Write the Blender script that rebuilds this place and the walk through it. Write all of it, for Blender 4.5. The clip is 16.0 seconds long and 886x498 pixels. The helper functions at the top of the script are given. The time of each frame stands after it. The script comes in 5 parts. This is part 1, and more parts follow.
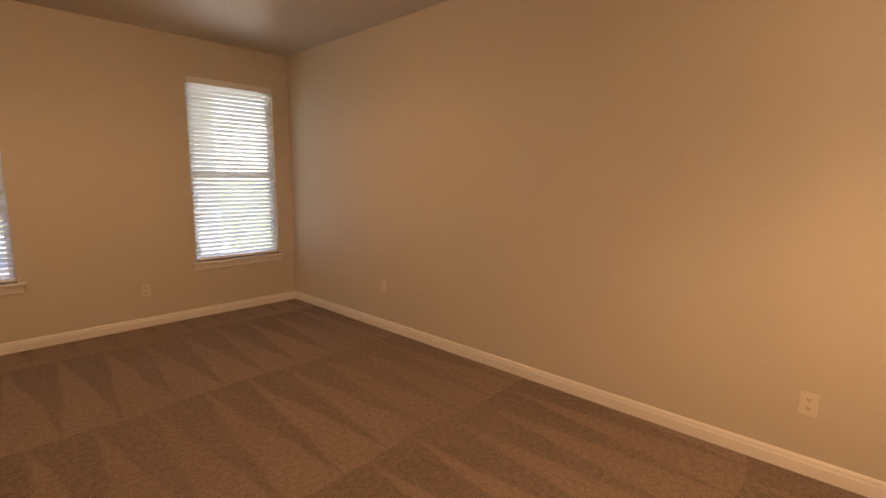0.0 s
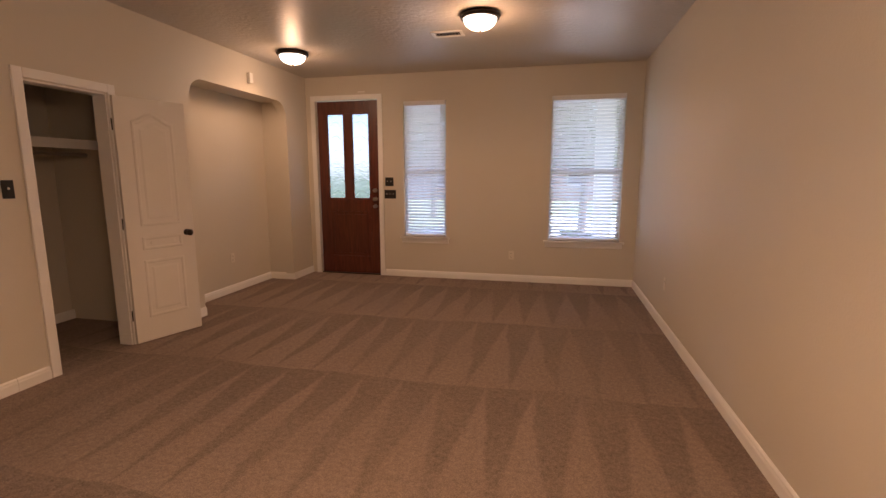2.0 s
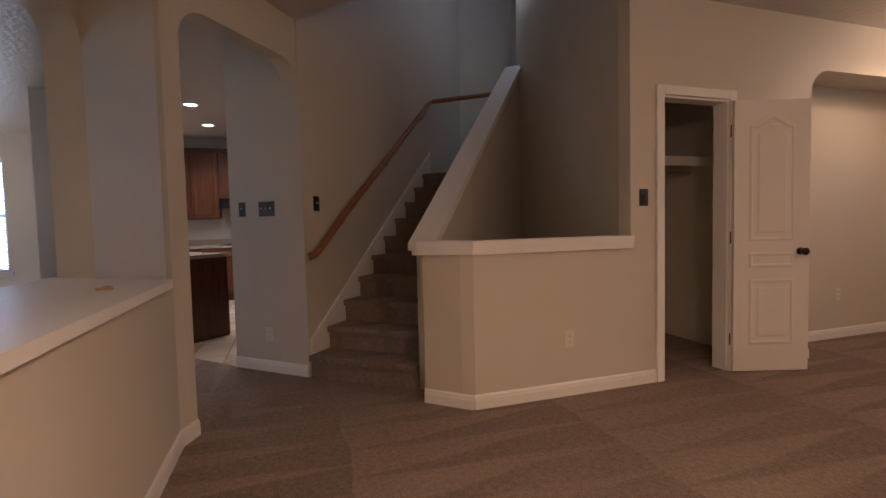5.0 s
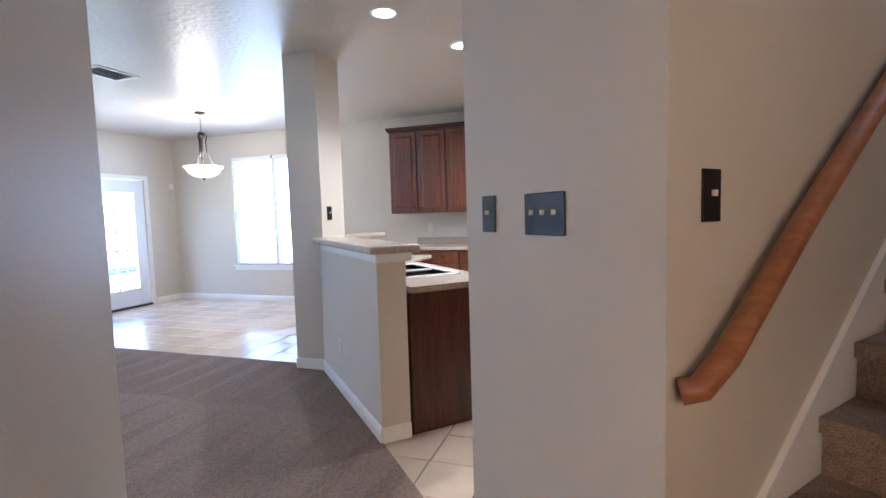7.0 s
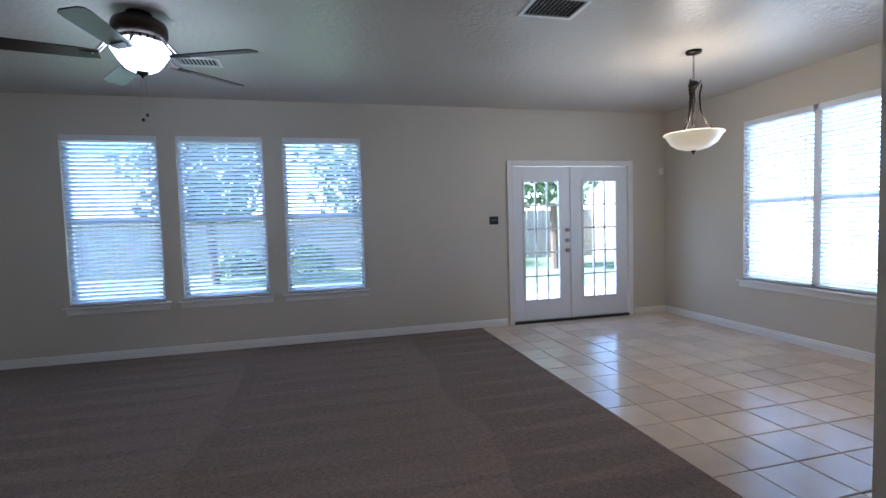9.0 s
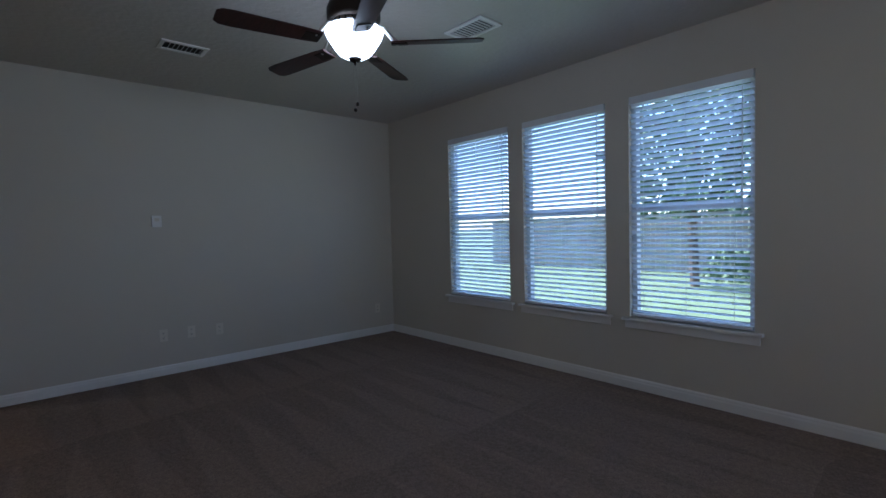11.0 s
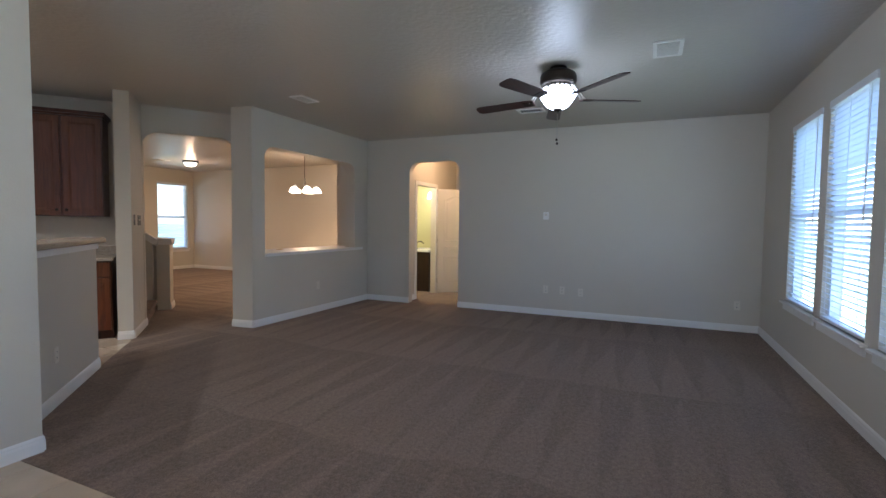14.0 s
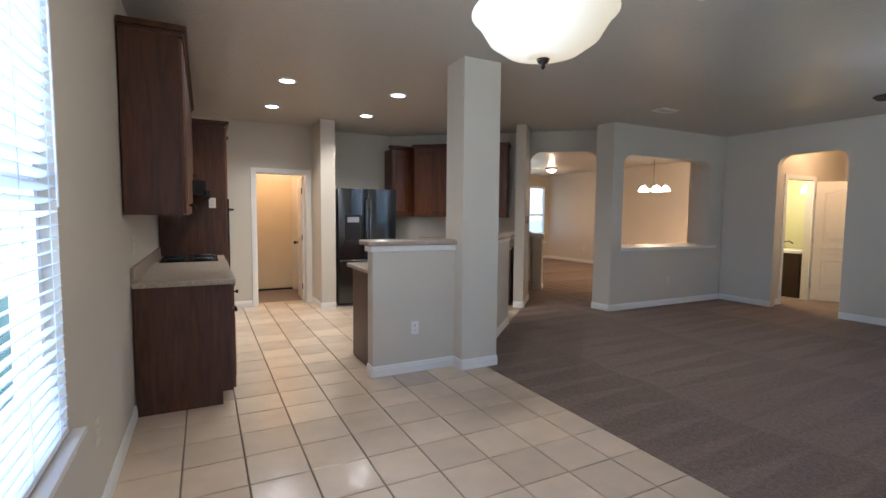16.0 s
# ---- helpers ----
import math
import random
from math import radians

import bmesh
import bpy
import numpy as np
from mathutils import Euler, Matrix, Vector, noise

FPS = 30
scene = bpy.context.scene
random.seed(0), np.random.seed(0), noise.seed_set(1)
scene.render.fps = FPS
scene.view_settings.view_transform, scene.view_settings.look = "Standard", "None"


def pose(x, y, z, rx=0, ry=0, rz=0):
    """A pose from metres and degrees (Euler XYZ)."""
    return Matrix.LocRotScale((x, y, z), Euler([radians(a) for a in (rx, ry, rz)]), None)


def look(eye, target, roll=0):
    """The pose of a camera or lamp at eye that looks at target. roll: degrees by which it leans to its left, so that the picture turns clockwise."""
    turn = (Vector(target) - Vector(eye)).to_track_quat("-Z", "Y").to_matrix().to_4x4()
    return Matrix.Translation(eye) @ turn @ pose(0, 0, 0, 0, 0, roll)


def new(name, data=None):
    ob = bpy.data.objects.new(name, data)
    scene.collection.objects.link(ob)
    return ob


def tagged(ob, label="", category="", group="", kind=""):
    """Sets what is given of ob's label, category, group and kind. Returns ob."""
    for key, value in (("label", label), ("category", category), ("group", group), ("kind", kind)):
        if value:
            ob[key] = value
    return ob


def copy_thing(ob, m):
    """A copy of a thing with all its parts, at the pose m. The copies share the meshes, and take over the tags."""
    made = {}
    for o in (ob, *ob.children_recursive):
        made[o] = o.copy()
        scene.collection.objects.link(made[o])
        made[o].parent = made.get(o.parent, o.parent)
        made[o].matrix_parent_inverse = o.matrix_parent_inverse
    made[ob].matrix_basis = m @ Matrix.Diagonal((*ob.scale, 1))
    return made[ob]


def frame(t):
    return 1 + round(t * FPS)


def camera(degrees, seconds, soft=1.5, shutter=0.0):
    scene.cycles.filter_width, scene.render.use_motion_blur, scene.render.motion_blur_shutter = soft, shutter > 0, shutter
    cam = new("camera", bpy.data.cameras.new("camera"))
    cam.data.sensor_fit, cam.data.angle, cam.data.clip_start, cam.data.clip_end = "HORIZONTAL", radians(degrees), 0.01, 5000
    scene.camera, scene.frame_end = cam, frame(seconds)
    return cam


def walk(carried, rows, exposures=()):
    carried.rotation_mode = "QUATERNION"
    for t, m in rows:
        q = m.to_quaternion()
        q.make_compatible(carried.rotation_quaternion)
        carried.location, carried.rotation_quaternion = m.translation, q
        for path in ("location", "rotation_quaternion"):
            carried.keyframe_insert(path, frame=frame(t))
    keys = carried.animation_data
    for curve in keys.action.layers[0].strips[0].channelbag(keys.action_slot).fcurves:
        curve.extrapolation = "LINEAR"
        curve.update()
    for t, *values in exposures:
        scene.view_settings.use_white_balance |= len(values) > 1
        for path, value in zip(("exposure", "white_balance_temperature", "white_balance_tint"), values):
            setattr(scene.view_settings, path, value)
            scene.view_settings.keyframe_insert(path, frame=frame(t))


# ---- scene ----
cam = camera(86.8, 16.0)
PATH = [
    (0, (-2.691, -5.008, 1.409), (-1.255, -3.647, 1.117), 0.4),
    (0.5, (-2.219, -5.513, 1.381), (-1.173, -3.835, 1.079), -0.0),
    (1, (-1.834, -5.83, 1.367), (-1.28, -3.934, 1.056), -0.1),
    (1.5, (-1.383, -6.118, 1.437), (-1.298, -4.144, 1.128), 0.1),
    (2, (-0.988, -6.186, 1.411), (-1.432, -4.261, 1.099), -0.1),
    (2.5, (-0.689, -6.129, 1.376), (-1.494, -4.317, 1.112), 0.3),
    (3, (-0.494, -6.117, 1.331), (-1.485, -4.393, 1.113), 0.1),
    (3.5, (-0.489, -6.158, 1.272), (-1.592, -4.498, 1.1), 0.1),
    (4, (-0.671, -6.199, 1.212), (-2.115, -4.824, 1.055), -0.4),
    (4.5, (-1.125, -6.271, 1.201), (-2.813, -5.207, 1.058), -0.8),
    (4.7, (-1.334, -6.257, 1.153), (-3.127, -5.379, 1.032), -1.1),
    (6.8, (-4.166, -6.175, 1.339), (-6.106, -6.636, 1.181), -1.7),
    (7, (-4.389, -6.258, 1.335), (-6.281, -6.89, 1.188), -1.7),
    (7.5, (-4.896, -6.477, 1.329), (-6.561, -7.576, 1.198), -2.0),
    (8, (-5.318, -6.868, 1.312), (-6.669, -8.338, 1.194), -2.0),
    (8.5, (-5.728, -7.29, 1.312), (-6.728, -9.016, 1.206), -1.8),
    (9, (-6.131, -7.694, 1.344), (-6.616, -9.631, 1.23), -1.7),
    (11.5, (-7.809, -10.098, 1.316), (-6.019, -10.987, 1.238), -1.0),
    (12, (-8.093, -10.548, 1.329), (-6.13, -10.926, 1.244), -0.6),
    (12.5, (-8.364, -11.002, 1.321), (-6.368, -10.928, 1.229), -0.3),
    (13, (-8.594, -11.454, 1.308), (-6.637, -11.05, 1.213), 0.0),
    (13.5, (-8.887, -11.802, 1.326), (-6.989, -11.18, 1.226), 0.5),
    (14, (-9.352, -11.955, 1.319), (-7.525, -11.15, 1.216), 0.7),
    (14.5, (-9.71, -12.189, 1.343), (-8.031, -11.107, 1.233), 0.8),
    (15, (-9.971, -12.36, 1.384), (-8.477, -11.036, 1.263), 0.9),
    (15.5, (-10.161, -12.457, 1.38), (-8.92, -10.894, 1.249), 0.7),
    (16, (-10.27, -12.407, 1.372), (-9.363, -10.63, 1.233), 0.5),
]
walk(cam, [(t, look(eye, target, roll)) for t, eye, target, roll in PATH],
     exposures=[(0, 2.6, 7300, 23), (0.5, 2.72, 6700, 22), (1.0, 2.75, 6450, 25), (1.5, 2.7, 6200, 27), (3.5, 2.6, 5900, 27), (4.7, 2.5, 5500, 25), (6.8, 4.15, 4750, 14), (7.5, 3.82, 4720, 13), (9.0, 2.66, 5000, 13), (9.4, 2.55, 4900, 12),
                (11.5, 1.62, 4950, 11), (12.0, 1.7, 5050, 11), (12.5, 2.0, 5150, 12), (13.5, 2.48, 5150, 11), (14.0, 2.95, 5150, 11), (14.5, 3.05, 5150, 11), (15.0, 3.05, 5050, 10), (16.0, 3.05, 5250, 12)])

# ---- world and light ----
H = 2.74
world = bpy.data.worlds.new("sky")
scene.world = world
world.use_nodes = True
sky = world.node_tree.nodes.new("ShaderNodeTexSky")
sky.sky_type, sky.sun_disc, sky.sun_elevation, sky.sun_rotation = "NISHITA", False, radians(48), radians(90)
world.node_tree.links.new(sky.outputs["Color"], world.node_tree.nodes["Background"].inputs["Color"])
world.node_tree.nodes["Background"].inputs["Strength"].default_value = 0.15
sun_data = bpy.data.lights.new("sun", "SUN")
sun_data.energy, sun_data.angle, sun_data.color = 4.5, radians(4), (1.0, 0.95, 0.88)
sun = new("sun", sun_data)
sun.matrix_world = look((18, -6.5, 20), (0, -6.5, 0))


def area_light(name, eye, target, w, h, power, color=(0.86, 0.93, 1.0)):
    d = bpy.data.lights.new(name, "AREA")
    d.shape, d.size, d.size_y, d.energy, d.color = "RECTANGLE", w, h, power, color
    o = new(name, d)
    o.matrix_world = look(eye, target)
    return o


def bulb(name, at, power, color, radius=0.05):
    d = bpy.data.lights.new(name, "POINT")
    d.energy, d.color, d.shadow_soft_size = power, color, radius
    o = new(name, d)
    o.location = at
    return o


def downlight(at, power, color=(1.0, 0.86, 0.66), spread=135):
    d = bpy.data.lights.new("down_spot", "SPOT")
    d.energy, d.color, d.spot_size, d.spot_blend, d.shadow_soft_size = power, color, radians(spread), 0.6, 0.06
    o = new("down_spot", d)
    o.matrix_world = look(at, (at[0], at[1] + 0.001, 0))


DAY = (0.84, 0.92, 1.0)
# added area lamp outside window_6, brightens the dining side beyond the sky
area_light("window_fill", (-11.0, -11.2, 1.55), (-9.0, -11.2, 1.45), 1.7, 1.8, 5, DAY)
WARM = (1.0, 0.595, 0.285)
SOFTWARM = (1.0, 0.80, 0.55)
bulb("lamp_light", (-3.80, -1.30, 2.50), 1.2, WARM)
# spot added to each dome and chandelier bulb, throws light at the floor
downlight((-3.80, -1.30, 2.60), 4.2, WARM, 165)
bulb("lamp_light", (-1.62, -2.05, 2.50), 1.8, WARM)
downlight((-1.62, -2.05, 2.60), 5.2, WARM, 165)
bulb("lamp_light", (-1.57, -5.37, 1.92), 5.4, WARM, 0.15)
downlight((-1.57, -5.37, 1.94), 11.0, WARM, 165)
bulb("lamp_light", (-5.03, -11.16, 2.45), 1.8, (0.95, 0.97, 1.0), 0.11)
bulb("lamp_light", (-9.25, -11.13, 2.14), 2.9, SOFTWARM, 0.12)
for x, y in ((-9.48, -7.33), (-8.27, -7.34), (-9.47, -6.06), (-8.25, -6.10), (-7.45, -7.66)):
    downlight((x, y, 2.72), 9.5 if x < -8 else 3.0)
bulb("lamp_light", (-1.55, -7.5, 2.1), 6.48, SOFTWARM)
bulb("lamp_light", (-1.6, -8.8, 2.55), 3.4, WARM)
bulb("lamp_light", (-9.2, -4.2, 2.5), 5.62, WARM)
bulb("lamp_light", (-6.75, -3.6, 4.1), 0.22, (0.85, 0.92, 1.0))

# ---- materials ----


def surface(name, rgb, rough=0.6, metal=0.0, vary=0.08, scale=3.0, bump=0.0, bscale=120.0, spec=0.5, coat=0.0):
    m = bpy.data.materials.new(name)
    m.use_nodes = True
    nt = m.node_tree
    b = nt.nodes["Principled BSDF"]
    geo = nt.nodes.new("ShaderNodeNewGeometry")
    n1 = nt.nodes.new("ShaderNodeTexNoise")
    n1.inputs["Scale"].default_value, n1.inputs["Detail"].default_value = scale, 6
    nt.links.new(geo.outputs["Position"], n1.inputs["Vector"])
    ramp = nt.nodes.new("ShaderNodeMix")
    ramp.data_type = "RGBA"
    ramp.inputs["A"].default_value = (*[c * (1 - vary) for c in rgb], 1)
    ramp.inputs["B"].default_value = (*[min(1, c * (1 + vary)) for c in rgb], 1)
    nt.links.new(n1.outputs["Fac"], ramp.inputs["Factor"])
    nt.links.new(ramp.outputs["Result"], b.inputs["Base Color"])
    b.inputs["Roughness"].default_value, b.inputs["Metallic"].default_value = rough, metal
    b.inputs["Specular IOR Level"].default_value = spec
    b.inputs["Coat Weight"].default_value = coat
    if bump:
        n2 = nt.nodes.new("ShaderNodeTexNoise")
        n2.inputs["Scale"].default_value, n2.inputs["Detail"].default_value = bscale, 4
        nt.links.new(geo.outputs["Position"], n2.inputs["Vector"])
        bp = nt.nodes.new("ShaderNodeBump")
        bp.inputs["Strength"].default_value, bp.inputs["Distance"].default_value = bump, 0.01
        nt.links.new(n2.outputs["Fac"], bp.inputs["Height"])
        nt.links.new(bp.outputs["Normal"], b.inputs["Normal"])
    return m


def glow(name, rgb, strength):
    m = bpy.data.materials.new(name)
    m.use_nodes = True
    b = m.node_tree.nodes["Principled BSDF"]
    b.inputs["Base Color"].default_value = (0.9, 0.88, 0.82, 1)
    b.inputs["Roughness"].default_value = 0.3
    b.inputs["Emission Color"].default_value = (*rgb, 1)
    b.inputs["Emission Strength"].default_value = strength
    return m


def wood(name, dark, light, rough=0.35, axis="Z", scale=1.0):
    m = bpy.data.materials.new(name)
    m.use_nodes = True
    nt = m.node_tree
    b = nt.nodes["Principled BSDF"]
    geo = nt.nodes.new("ShaderNodeNewGeometry")
    mp = nt.nodes.new("ShaderNodeMapping")
    s = {"X": (1.2, 14, 14), "Y": (14, 1.2, 14), "Z": (14, 14, 1.2)}[axis]
    mp.inputs["Scale"].default_value = [v * scale for v in s]
    n1 = nt.nodes.new("ShaderNodeTexNoise")
    n1.inputs["Scale"].default_value, n1.inputs["Detail"].default_value, n1.inputs["Distortion"].default_value = 2.0, 8, 1.2
    n2 = nt.nodes.new("ShaderNodeTexNoise")
    n2.inputs["Scale"].default_value = 1.6
    rp = nt.nodes.new("ShaderNodeValToRGB")
    rp.color_ramp.elements[0].position, rp.color_ramp.elements[1].position = 0.3, 0.75
    rp.color_ramp.elements[0].color, rp.color_ramp.elements[1].color = (*dark, 1), (*light, 1)
    mx = nt.nodes.new("ShaderNodeMix")
    mx.data_type, mx.blend_type = "RGBA", "MULTIPLY"
    mx.inputs["Factor"].default_value = 0.35
    nt.links.new(geo.outputs["Position"], mp.inputs["Vector"])
    nt.links.new(mp.outputs["Vector"], n1.inputs["Vector"])
    nt.links.new(geo.outputs["Position"], n2.inputs["Vector"])
    nt.links.new(n1.outputs["Fac"], rp.inputs["Fac"])
    nt.links.new(rp.outputs["Color"], mx.inputs["A"])
    nt.links.new(n2.outputs["Color"], mx.inputs["B"])
    nt.links.new(mx.outputs["Result"], b.inputs["Base Color"])
    b.inputs["Roughness"].default_value = rough
    bp = nt.nodes.new("ShaderNodeBump")
    bp.inputs["Strength"].default_value, bp.inputs["Distance"].default_value = 0.12, 0.002
    nt.links.new(n1.outputs["Fac"], bp.inputs["Height"])
    nt.links.new(bp.outputs["Normal"], b.inputs["Normal"])
    return m


def carpet_material(name, rgb, marks, across=False):
    """Cut pile with tufts, and wedges that a vacuum cleaner left in the nap (marks: wedge width, row depth)."""
    m = bpy.data.materials.new(name)
    m.use_nodes = True
    nt = m.node_tree
    N, L = nt.nodes.new, nt.links.new
    b = nt.nodes["Principled BSDF"]

    def op(kind, a, c=None):
        n = N("ShaderNodeMath")
        n.operation = kind
        for i, v in enumerate((a, c)):
            if v is None:
                continue
            if isinstance(v, (int, float)):
                n.inputs[i].default_value = v
            else:
                L(v, n.inputs[i])
        return n.outputs[0]

    geo = N("ShaderNodeNewGeometry")
    sep = N("ShaderNodeSeparateXYZ")
    L(geo.outputs["Position"], sep.inputs[0])
    wob = N("ShaderNodeTexNoise")
    wob.inputs["Scale"].default_value = 1.3
    L(geo.outputs["Position"], wob.inputs["Vector"])
    wx = op("ADD", sep.outputs["Y" if across else "X"], op("MULTIPLY", wob.outputs["Fac"], 0.12))
    wy = op("ADD", sep.outputs["X" if across else "Y"], op("ADD", op("MULTIPLY", wob.outputs["Fac"], 0.35 if across else 0.2), 1.76))
    row = op("FRACT", op("DIVIDE", wy, marks[1]))
    tri = op("PINGPONG", op("DIVIDE", wx, marks[0]), 0.5)
    edge = op("SUBTRACT", op("MULTIPLY", tri, 2.0), row)
    soft = N("ShaderNodeMapRange")
    soft.inputs["From Min"].default_value, soft.inputs["From Max"].default_value = -0.09, 0.09
    L(edge, soft.inputs["Value"])
    patch = N("ShaderNodeTexNoise")
    patch.inputs["Scale"].default_value, patch.inputs["Detail"].default_value = 0.9, 3
    L(geo.outputs["Position"], patch.inputs["Vector"])
    strength = N("ShaderNodeMapRange")
    strength.inputs["From Min"].default_value, strength.inputs["From Max"].default_value = 0.35, 0.6
    strength.inputs["To Min"].default_value, strength.inputs["To Max"].default_value = 0.25, 1.0
    L(patch.outputs["Fac"], strength.inputs["Value"])
    nap = op("MULTIPLY", op("SUBTRACT", soft.outputs["Result"], 0.5), op("MULTIPLY", strength.outputs["Result"], marks[2]))
    fib = N("ShaderNodeTexNoise")
    fib.inputs["Scale"].default_value, fib.inputs["Detail"].default_value = 160, 5
    L(geo.outputs["Position"], fib.inputs["Vector"])
    clump = N("ShaderNodeTexNoise")
    clump.inputs["Scale"].default_value, clump.inputs["Detail"].default_value = 35, 3
    L(geo.outputs["Position"], clump.inputs["Vector"])
    tone = op("ADD", 1.0, nap)
    tone = op("ADD", tone, op("MULTIPLY", op("SUBTRACT", fib.outputs["Fac"], 0.5), 1.5))
    tone = op("ADD", tone, op("MULTIPLY", op("SUBTRACT", clump.outputs["Fac"], 0.5), 0.7))
    mul = N("ShaderNodeVectorMath")
    mul.operation = "SCALE"
    mul.inputs[0].default_value = rgb
    L(tone, mul.inputs["Scale"])
    L(mul.outputs[0], b.inputs["Base Color"])
    b.inputs["Roughness"].default_value = 0.95
    b.inputs["Specular IOR Level"].default_value = 0.1
    b.inputs["Sheen Weight"].default_value = 0.05
    b.inputs["Sheen Roughness"].default_value = 0.6
    bp = N("ShaderNodeBump")
    bp.inputs["Strength"].default_value, bp.inputs["Distance"].default_value = 0.8, 0.012
    L(op("ADD", fib.outputs["Fac"], clump.outputs["Fac"]), bp.inputs["Height"])
    L(bp.outputs["Normal"], b.inputs["Normal"])
    return m


def tile_material():
    m = surface("glazed_tile", (0.68, 0.55, 0.41), 0.19, 0, 0.16, 5, 0.06, 30, 0.9)
    nt = m.node_tree
    b = nt.nodes["Principled BSDF"]
    info = nt.nodes.new("ShaderNodeObjectInfo")
    src = b.inputs["Base Color"].links[0].from_socket
    hsv = nt.nodes.new("ShaderNodeHueSaturation")
    rng = nt.nodes.new("ShaderNodeMapRange")
    rng.inputs["To Min"].default_value, rng.inputs["To Max"].default_value = 0.88, 1.1
    nt.links.new(info.outputs["Random"], rng.inputs["Value"])
    nt.links.new(rng.outputs["Result"], hsv.inputs["Value"])
    nt.links.new(src, hsv.inputs["Color"])
    nt.links.new(hsv.outputs["Color"], b.inputs["Base Color"])
    return m


def granite_material():
    m = surface("speckled_laminate", (0.36, 0.30, 0.24), 0.25, 0, 0.25, 6, 0.0)
    nt = m.node_tree
    b = nt.nodes["Principled BSDF"]
    geo = nt.nodes.new("ShaderNodeNewGeometry")
    v = nt.nodes.new("ShaderNodeTexVoronoi")
    v.inputs["Scale"].default_value = 210
    rp = nt.nodes.new("ShaderNodeValToRGB")
    e = rp.color_ramp.elements
    e[0].position, e[0].color = 0.1, (0.24, 0.19, 0.145, 1)
    e[1].position, e[1].color = 0.9, (0.50, 0.43, 0.355, 1)
    e.new(0.4).color = (0.36, 0.29, 0.22, 1)
    nt.links.new(geo.outputs["Position"], v.inputs["Vector"])
    nt.links.new(v.outputs["Color"], rp.inputs["Fac"])
    nt.links.new(rp.outputs["Color"], b.inputs["Base Color"])
    return m


def glass_material(name, tint=(1, 1, 1), rough=0.0):
    m = bpy.data.materials.new(name)
    m.use_nodes = True
    b = m.node_tree.nodes["Principled BSDF"]
    b.inputs["Base Color"].default_value = (*tint, 1)
    b.inputs["Transmission Weight"].default_value, b.inputs["Roughness"].default_value, b.inputs["IOR"].default_value = 1.0, rough, 1.05
    return m


def rippled(m):
    """Hammered relief for obscure glass."""
    nt = m.node_tree
    cells = nt.nodes.new("ShaderNodeTexVoronoi")
    cells.inputs["Scale"].default_value = 38
    geo = nt.nodes.new("ShaderNodeNewGeometry")
    bp = nt.nodes.new("ShaderNodeBump")
    bp.inputs["Strength"].default_value, bp.inputs["Distance"].default_value = 1.0, 0.02
    nt.links.new(geo.outputs["Position"], cells.inputs["Vector"])
    nt.links.new(cells.outputs["Distance"], bp.inputs["Height"])
    nt.links.new(bp.outputs["Normal"], nt.nodes["Principled BSDF"].inputs["Normal"])
    return m


def slat_material():
    m = bpy.data.materials.new("blind_slat")
    m.use_nodes = True
    nt = m.node_tree
    b = nt.nodes["Principled BSDF"]
    b.inputs["Base Color"].default_value = (0.80, 0.81, 0.83, 1)
    b.inputs["Roughness"].default_value = 0.45
    tr = nt.nodes.new("ShaderNodeBsdfTranslucent")
    tr.inputs["Color"].default_value = (0.90, 0.92, 0.96, 1)
    mx = nt.nodes.new("ShaderNodeMixShader")
    mx.inputs[0].default_value = 0.65
    nt.links.new(b.outputs[0], mx.inputs[1])
    nt.links.new(tr.outputs[0], mx.inputs[2])
    nt.links.new(mx.outputs[0], nt.nodes["Material Output"].inputs["Surface"])
    return m


PAINT = surface("wall_paint", (0.60, 0.55, 0.46), 0.55, 0, 0.03, 1.2, 0.10, 90)
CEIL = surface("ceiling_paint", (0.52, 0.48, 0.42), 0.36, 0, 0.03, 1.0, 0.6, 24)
TRIM = surface("trim_white", (0.80, 0.78, 0.74), 0.4, 0, 0.03, 4)
DOORWHITE = surface("door_white", (0.76, 0.72, 0.65), 0.42, 0, 0.03, 3, 0.05, 60)
VINYL = surface("vinyl_white", (0.80, 0.81, 0.82), 0.35, 0, 0.02, 5)
CARPET = carpet_material("beige_carpet", (0.25, 0.186, 0.146), (0.29, 1.38, 0.32))
CARPETLIVING = carpet_material("beige_carpet_living", (0.25, 0.186, 0.146), (0.30, 1.7, 0.2), True)
TILE = tile_material()
GROUT = surface("grout", (0.17, 0.135, 0.105), 0.9, 0, 0.2, 20, 0.1, 200)
CHERRY = wood("cherry_wood", (0.075, 0.018, 0.009), (0.17, 0.045, 0.02), 0.35)
OAK = wood("oak_handrail", (0.25, 0.10, 0.035), (0.46, 0.20, 0.075), 0.35, "Y")
# darker copy of the cabinet wood, the peninsula end's shade in its colour
CABSHADE = wood("cabinet_wood_shaded", (0.042, 0.012, 0.005), (0.115, 0.035, 0.013), 0.40)
CABDOOR = wood("cabinet_door_wood", (0.085, 0.026, 0.009), (0.20, 0.068, 0.024), 0.36)
MAHOG = wood("fan_blade_wood", (0.03, 0.008, 0.006), (0.075, 0.02, 0.014), 0.3, "X")
GRANITE = granite_material()
BRONZE = surface("oiled_bronze", (0.035, 0.026, 0.02), 0.4, 0.8, 0.2, 30)
BLACK = surface("black_plate", (0.012, 0.012, 0.012), 0.35, 0, 0.1, 20)
BLACKGLOSS = surface("black_appliance", (0.012, 0.013, 0.015), 0.18, 0.2, 0.1, 4)
NICKEL = surface("satin_nickel", (0.55, 0.52, 0.48), 0.3, 1.0, 0.05, 30)
STEELDARK = surface("dark_stainless", (0.10, 0.105, 0.11), 0.16, 0.95, 0.1, 2)
